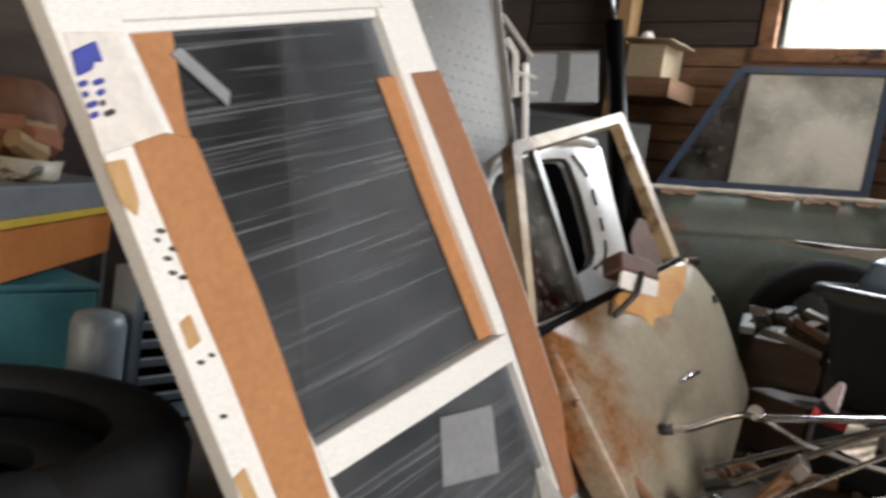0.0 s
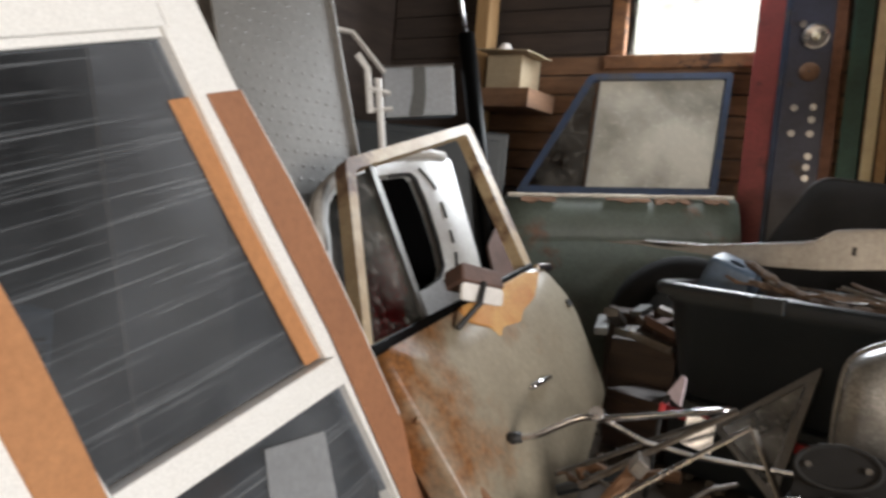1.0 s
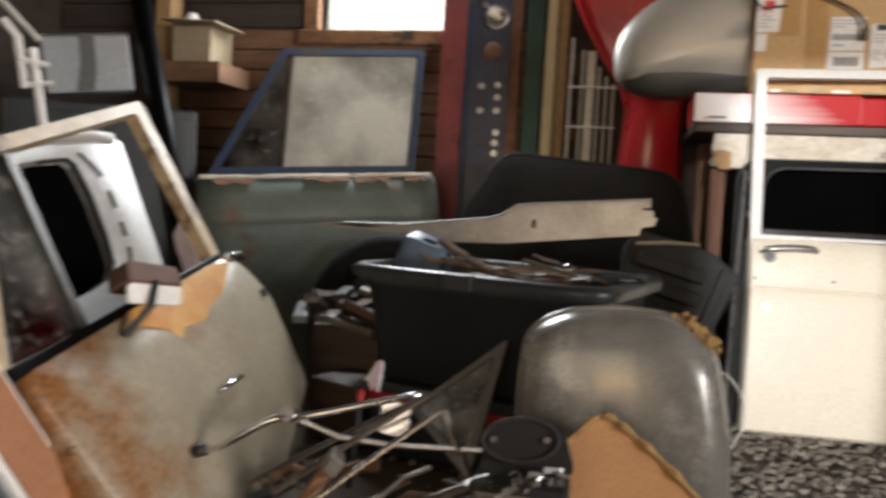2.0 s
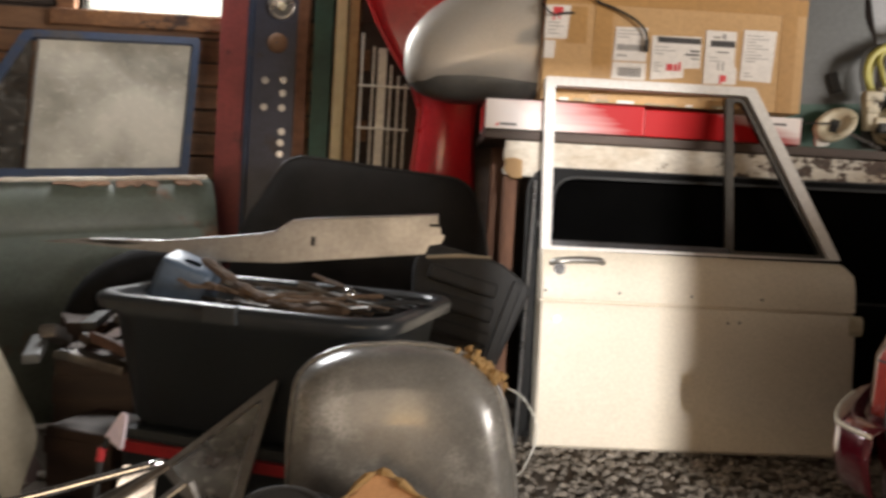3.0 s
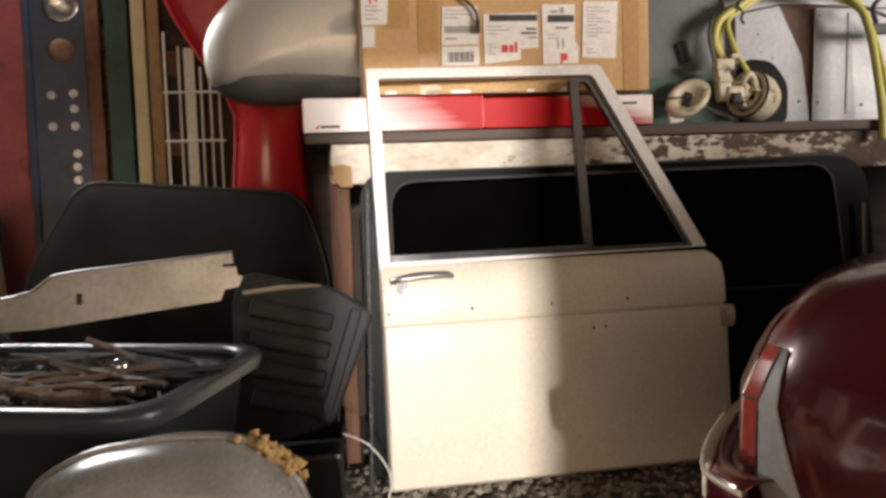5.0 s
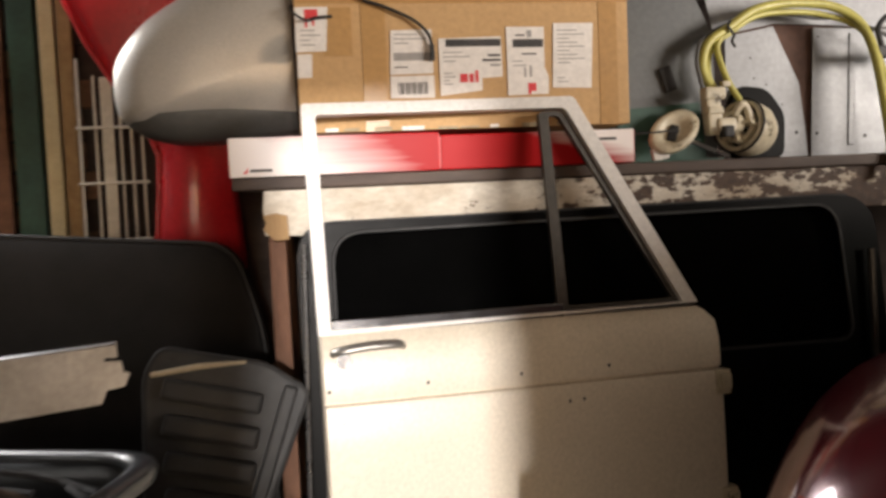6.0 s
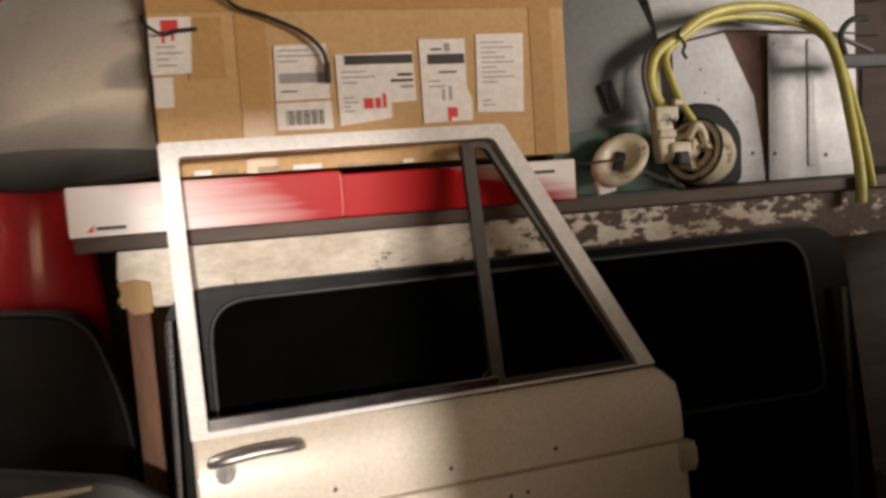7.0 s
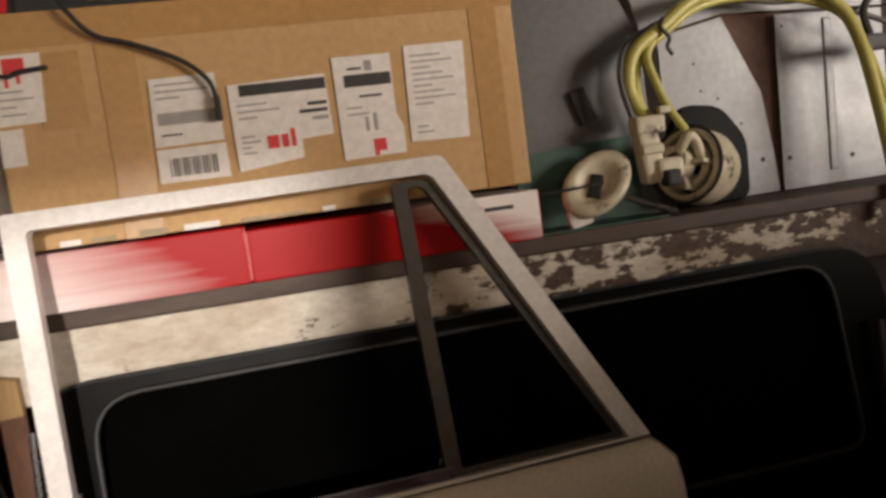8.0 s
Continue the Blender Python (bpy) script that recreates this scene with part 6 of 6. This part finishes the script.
part("body", grid([[(r_ * math.cos(q), r_ * math.sin(q), z) for q in [2 * math.pi * i / 24 for i in range(24)]] for r_, z in ((0.05, 0.0), (0.11, 0.08), (0.13, 0.16), (0.1, 0.23), (0.06, 0.26), (0.01, 0.262))], closed=True), M_BROWNWOOD, t, smooth=True)
t = thing("grey_canister", pose(-1.54, 0.978, 0), "blue-grey metal canister on the floor", "canister")
part("body", grid([[(r_ * math.cos(q), r_ * math.sin(q), z) for q in [2 * math.pi * i / 24 for i in range(24)]] for r_, z in ((0.01, 0.002), (0.055, 0.0), (0.058, 0.02), (0.058, 0.24), (0.05, 0.262), (0.02, 0.272), (0.005, 0.273))], closed=True), M_BLUEGREY, t, smooth=True)
t = thing("louvred_heater", pose(-1.5, 1.045, 0), "blue-grey louvred metal heater on the floor", "heater")
part("case", boxed((-0.12, 0.0, 0), (-0.02, 0.24, 0.36), 0.008), M_BLUEGREY, t)
# shade between the louvres, painted as a near-black sheet
part("dark_inside", boxed((-0.02, 0.025, 0.045), (-0.016, 0.22, 0.3), 0.001), M_SHADEBLACK, t)
for i in range(6):
    part("slat", boxed((-0.016, 0.02, -0.011), (-0.008, 0.225, 0.011), 0.002, pose(0, 0, 0.06 + i * 0.043, 0, 24, 0)), M_BLUEGREY, t)
tyre("tyre", pose(-1.2, 0.6, 0.1), 0.34, 0.19, "flat black tyre lying on the floor")

# ---- maroon car, rear corner ----
def car():
    c = thing("parked_car", Matrix.Translation(Vector((0.431, 0.841, 0.856)) * 0.23) @ Matrix.Scale(0.77, 4), "maroon car with grey filler patch at its rear lamp", "car")
    plan = smoothline([(1.95, 3.02), (1.66, 2.86), (1.46, 2.64), (1.335, 2.45), (1.32, 2.36), (1.35, 2.25), (1.44, 2.12), (1.62, 1.95), (1.95, 1.75), (2.5, 1.53), (4.0, 1.25), (5.4, 1.22), (6.2, 1.32), (6.55, 1.7), (6.62, 2.2), (6.55, 2.7), (6.2, 2.98), (5.2, 3.04), (3.0, 3.05), (1.95, 3.02)], 5)[:-1]

    def axis(q):
        return Vector((min(max(q.x, 2.15), 5.8), 2.33))

    levels = [(-0.06, 0.12), (0.0, 0.07), (0.1, 0.045), (0.16, 0.04), (0.2, 0.02), (0.28, 0.0), (0.43, 0.004), (0.5, 0.035), (0.55, 0.065), (0.59, 0.098), (0.62, 0.13), (0.645, 0.17), (0.665, 0.228), (0.682, 0.305), (0.695, 0.42), (0.70, 0.52)]
    rows = []
    for z, ins in levels:
        rows.append([(*(q + (axis(q) - q).normalized() * ins), z) for q in plan])
    rows.append([(*(axis(q) + (q - axis(q)) * 0.02), 0.735) for q in plan])
    part("body", grid(rows, closed=True), M_MAROON, c, "glossy maroon metallic paint", smooth=True)

    def cabin(x0, x1, w, z, r=0.15):
        return [(p.x, p.y, z) for p in rounded([(x0, 2.16 - w), (x1, 2.16 - w), (x1, 2.16 + w), (x0, 2.16 + w)], r, 5)]

    part("windows", grid([cabin(2.75, 5.3, 0.72, 0.66), cabin(3.15, 4.7, 0.6, 1.14)], closed=True), G_DARK, c, "dark tinted car windows", smooth=True)
    part("roof", grid([cabin(3.12, 4.73, 0.61, 1.13), cabin(3.15, 4.7, 0.6, 1.16), cabin(3.4, 4.5, 0.46, 1.2), cabin(3.9, 4.0, 0.03, 1.21, 0.01)], closed=True), M_MAROON, c, smooth=True)
    for x in (2.9, 5.6):
        for y, sgn in ((1.5, -1), (2.96, 1)):
            w = part("wheel", grid([[(r_ * math.cos(a), r_ * math.sin(a), h) for a in [2 * math.pi * k / 28 for k in range(28)]] for r_, h in ((0.02, 0.07), (0.22, 0.07), (0.235, 0.09), (0.35, 0.09), (0.38, 0.06), (0.38, -0.09), (0.02, -0.09))], closed=True), M_TYRE, c, smooth=True)
            w.matrix_basis = pose(x, y, 0.124, 90 * -sgn, 0, 0)
            part("hub_cap", round_part(0.2, 0.07, 0.078, 24), M_STEEL, w)

    def patch(i0, i1, z0, z1, lift, steps=7, skew=0.0, taper=0.0):
        out = []
        for k in range(steps + 1):
            z = z0 + (z1 - z0) * k / steps
            ins = np.interp(z, [a for a, _ in levels], [b for _, b in levels])
            row = []
            for j in range(13):
                s_ = i0 + (i1 - i0) * j / 12 + skew * (k / steps) * (1 - j / 12) - taper * (k / steps) * (j / 12)
                a = int(s_)
                q = plan[a].lerp(plan[min(a + 1, len(plan) - 1)], s_ - a)
                row.append((*(q + (axis(q) - q).normalized() * (ins - lift)), z))
            out.append(row)
        return grid(out, thick=0.003)

    part("tail_lamp", patch(17.6, 20.7, 0.3, 0.53, 0.005, skew=0.6), M_LENS, c, "red tail lamp lens", smooth=True)
    part("lamp_bar", patch(17.8, 20.7, 0.428, 0.432, 0.007), M_DARKRUB, c)
    part("filler_patch", patch(20.85, 26.4, 0.17, 0.53, 0.004, taper=4.8), M_FILLER, c, "pale grey filler patch", smooth=True)
    part("lamp_edge", patch(20.7, 20.85, 0.25, 0.53, 0.006), M_DARKRUB, c)
    rows = []
    for z, out in ((0.11, 0.02), (0.13, 0.06), (0.2, 0.075), (0.27, 0.07), (0.285, 0.04), (0.285, -0.01)):
        rows.append([(*(q - (axis(q) - q).normalized() * out), z) for q in plan[:24]])
    part("bumper", grid(rows, thick=-0.004), M_MAROON, c, "maroon bumper with pale edge", smooth=True)
    part("bumper_strip", tube([(*(q - (axis(q) - q).normalized() * 0.074), 0.268) for q in plan[8:24]], 0.006, 6), M_CREAMPL, c, smooth=True)
    # near-black box gives the shade beneath the car body
    part("underside", boxed((1.9, 1.75, -0.08), (6.2, 2.85, 0.15), 0.05), M_SHADEBLACK, c)
    return c


car()

# ---- gravel ----
random.seed(11)
verts, faces = [], []
for i in range(5200):
    x, y = random.uniform(0.32, 1.9), random.uniform(1.7, 3.3)
    if i % 4 == 0:
        x, y = random.uniform(-1.3, 2.2), random.uniform(1.2, 3.7)
    r_ = random.uniform(0.006, 0.017)
    sx, sy, sz = r_ * random.uniform(0.8, 1.5), r_ * random.uniform(0.8, 1.3), r_ * random.uniform(0.5, 0.8)
    q = Euler((random.uniform(-0.5, 0.5), random.uniform(-0.5, 0.5), random.uniform(0, 6.3))).to_matrix()
    k = len(verts)
    for p_ in ((1, 0, 0), (0.1, 1, 0.1), (-1, 0.1, 0), (0, -1, -0.1), (0.15, 0.1, 1), (0, 0, -1)):
        v_ = q @ Vector((p_[0] * sx * random.uniform(0.75, 1.2), p_[1] * sy * random.uniform(0.75, 1.2), p_[2] * sz))
        verts.append((x + v_.x, y + v_.y, -0.006 + sz * 0.4 + v_.z))
    for a in range(4):
        faces.append((k + a, k + (a + 1) % 4, k + 4))
        faces.append((k + (a + 1) % 4, k + a, k + 5))
me = bpy.data.meshes.new("gravel")
me.from_pydata(verts, [], faces)
me.materials.append(M_STONE)
tagged(new("gravel", me), "loose mixed brown and grey gravel on the floor", "gravel", kind="stuff")
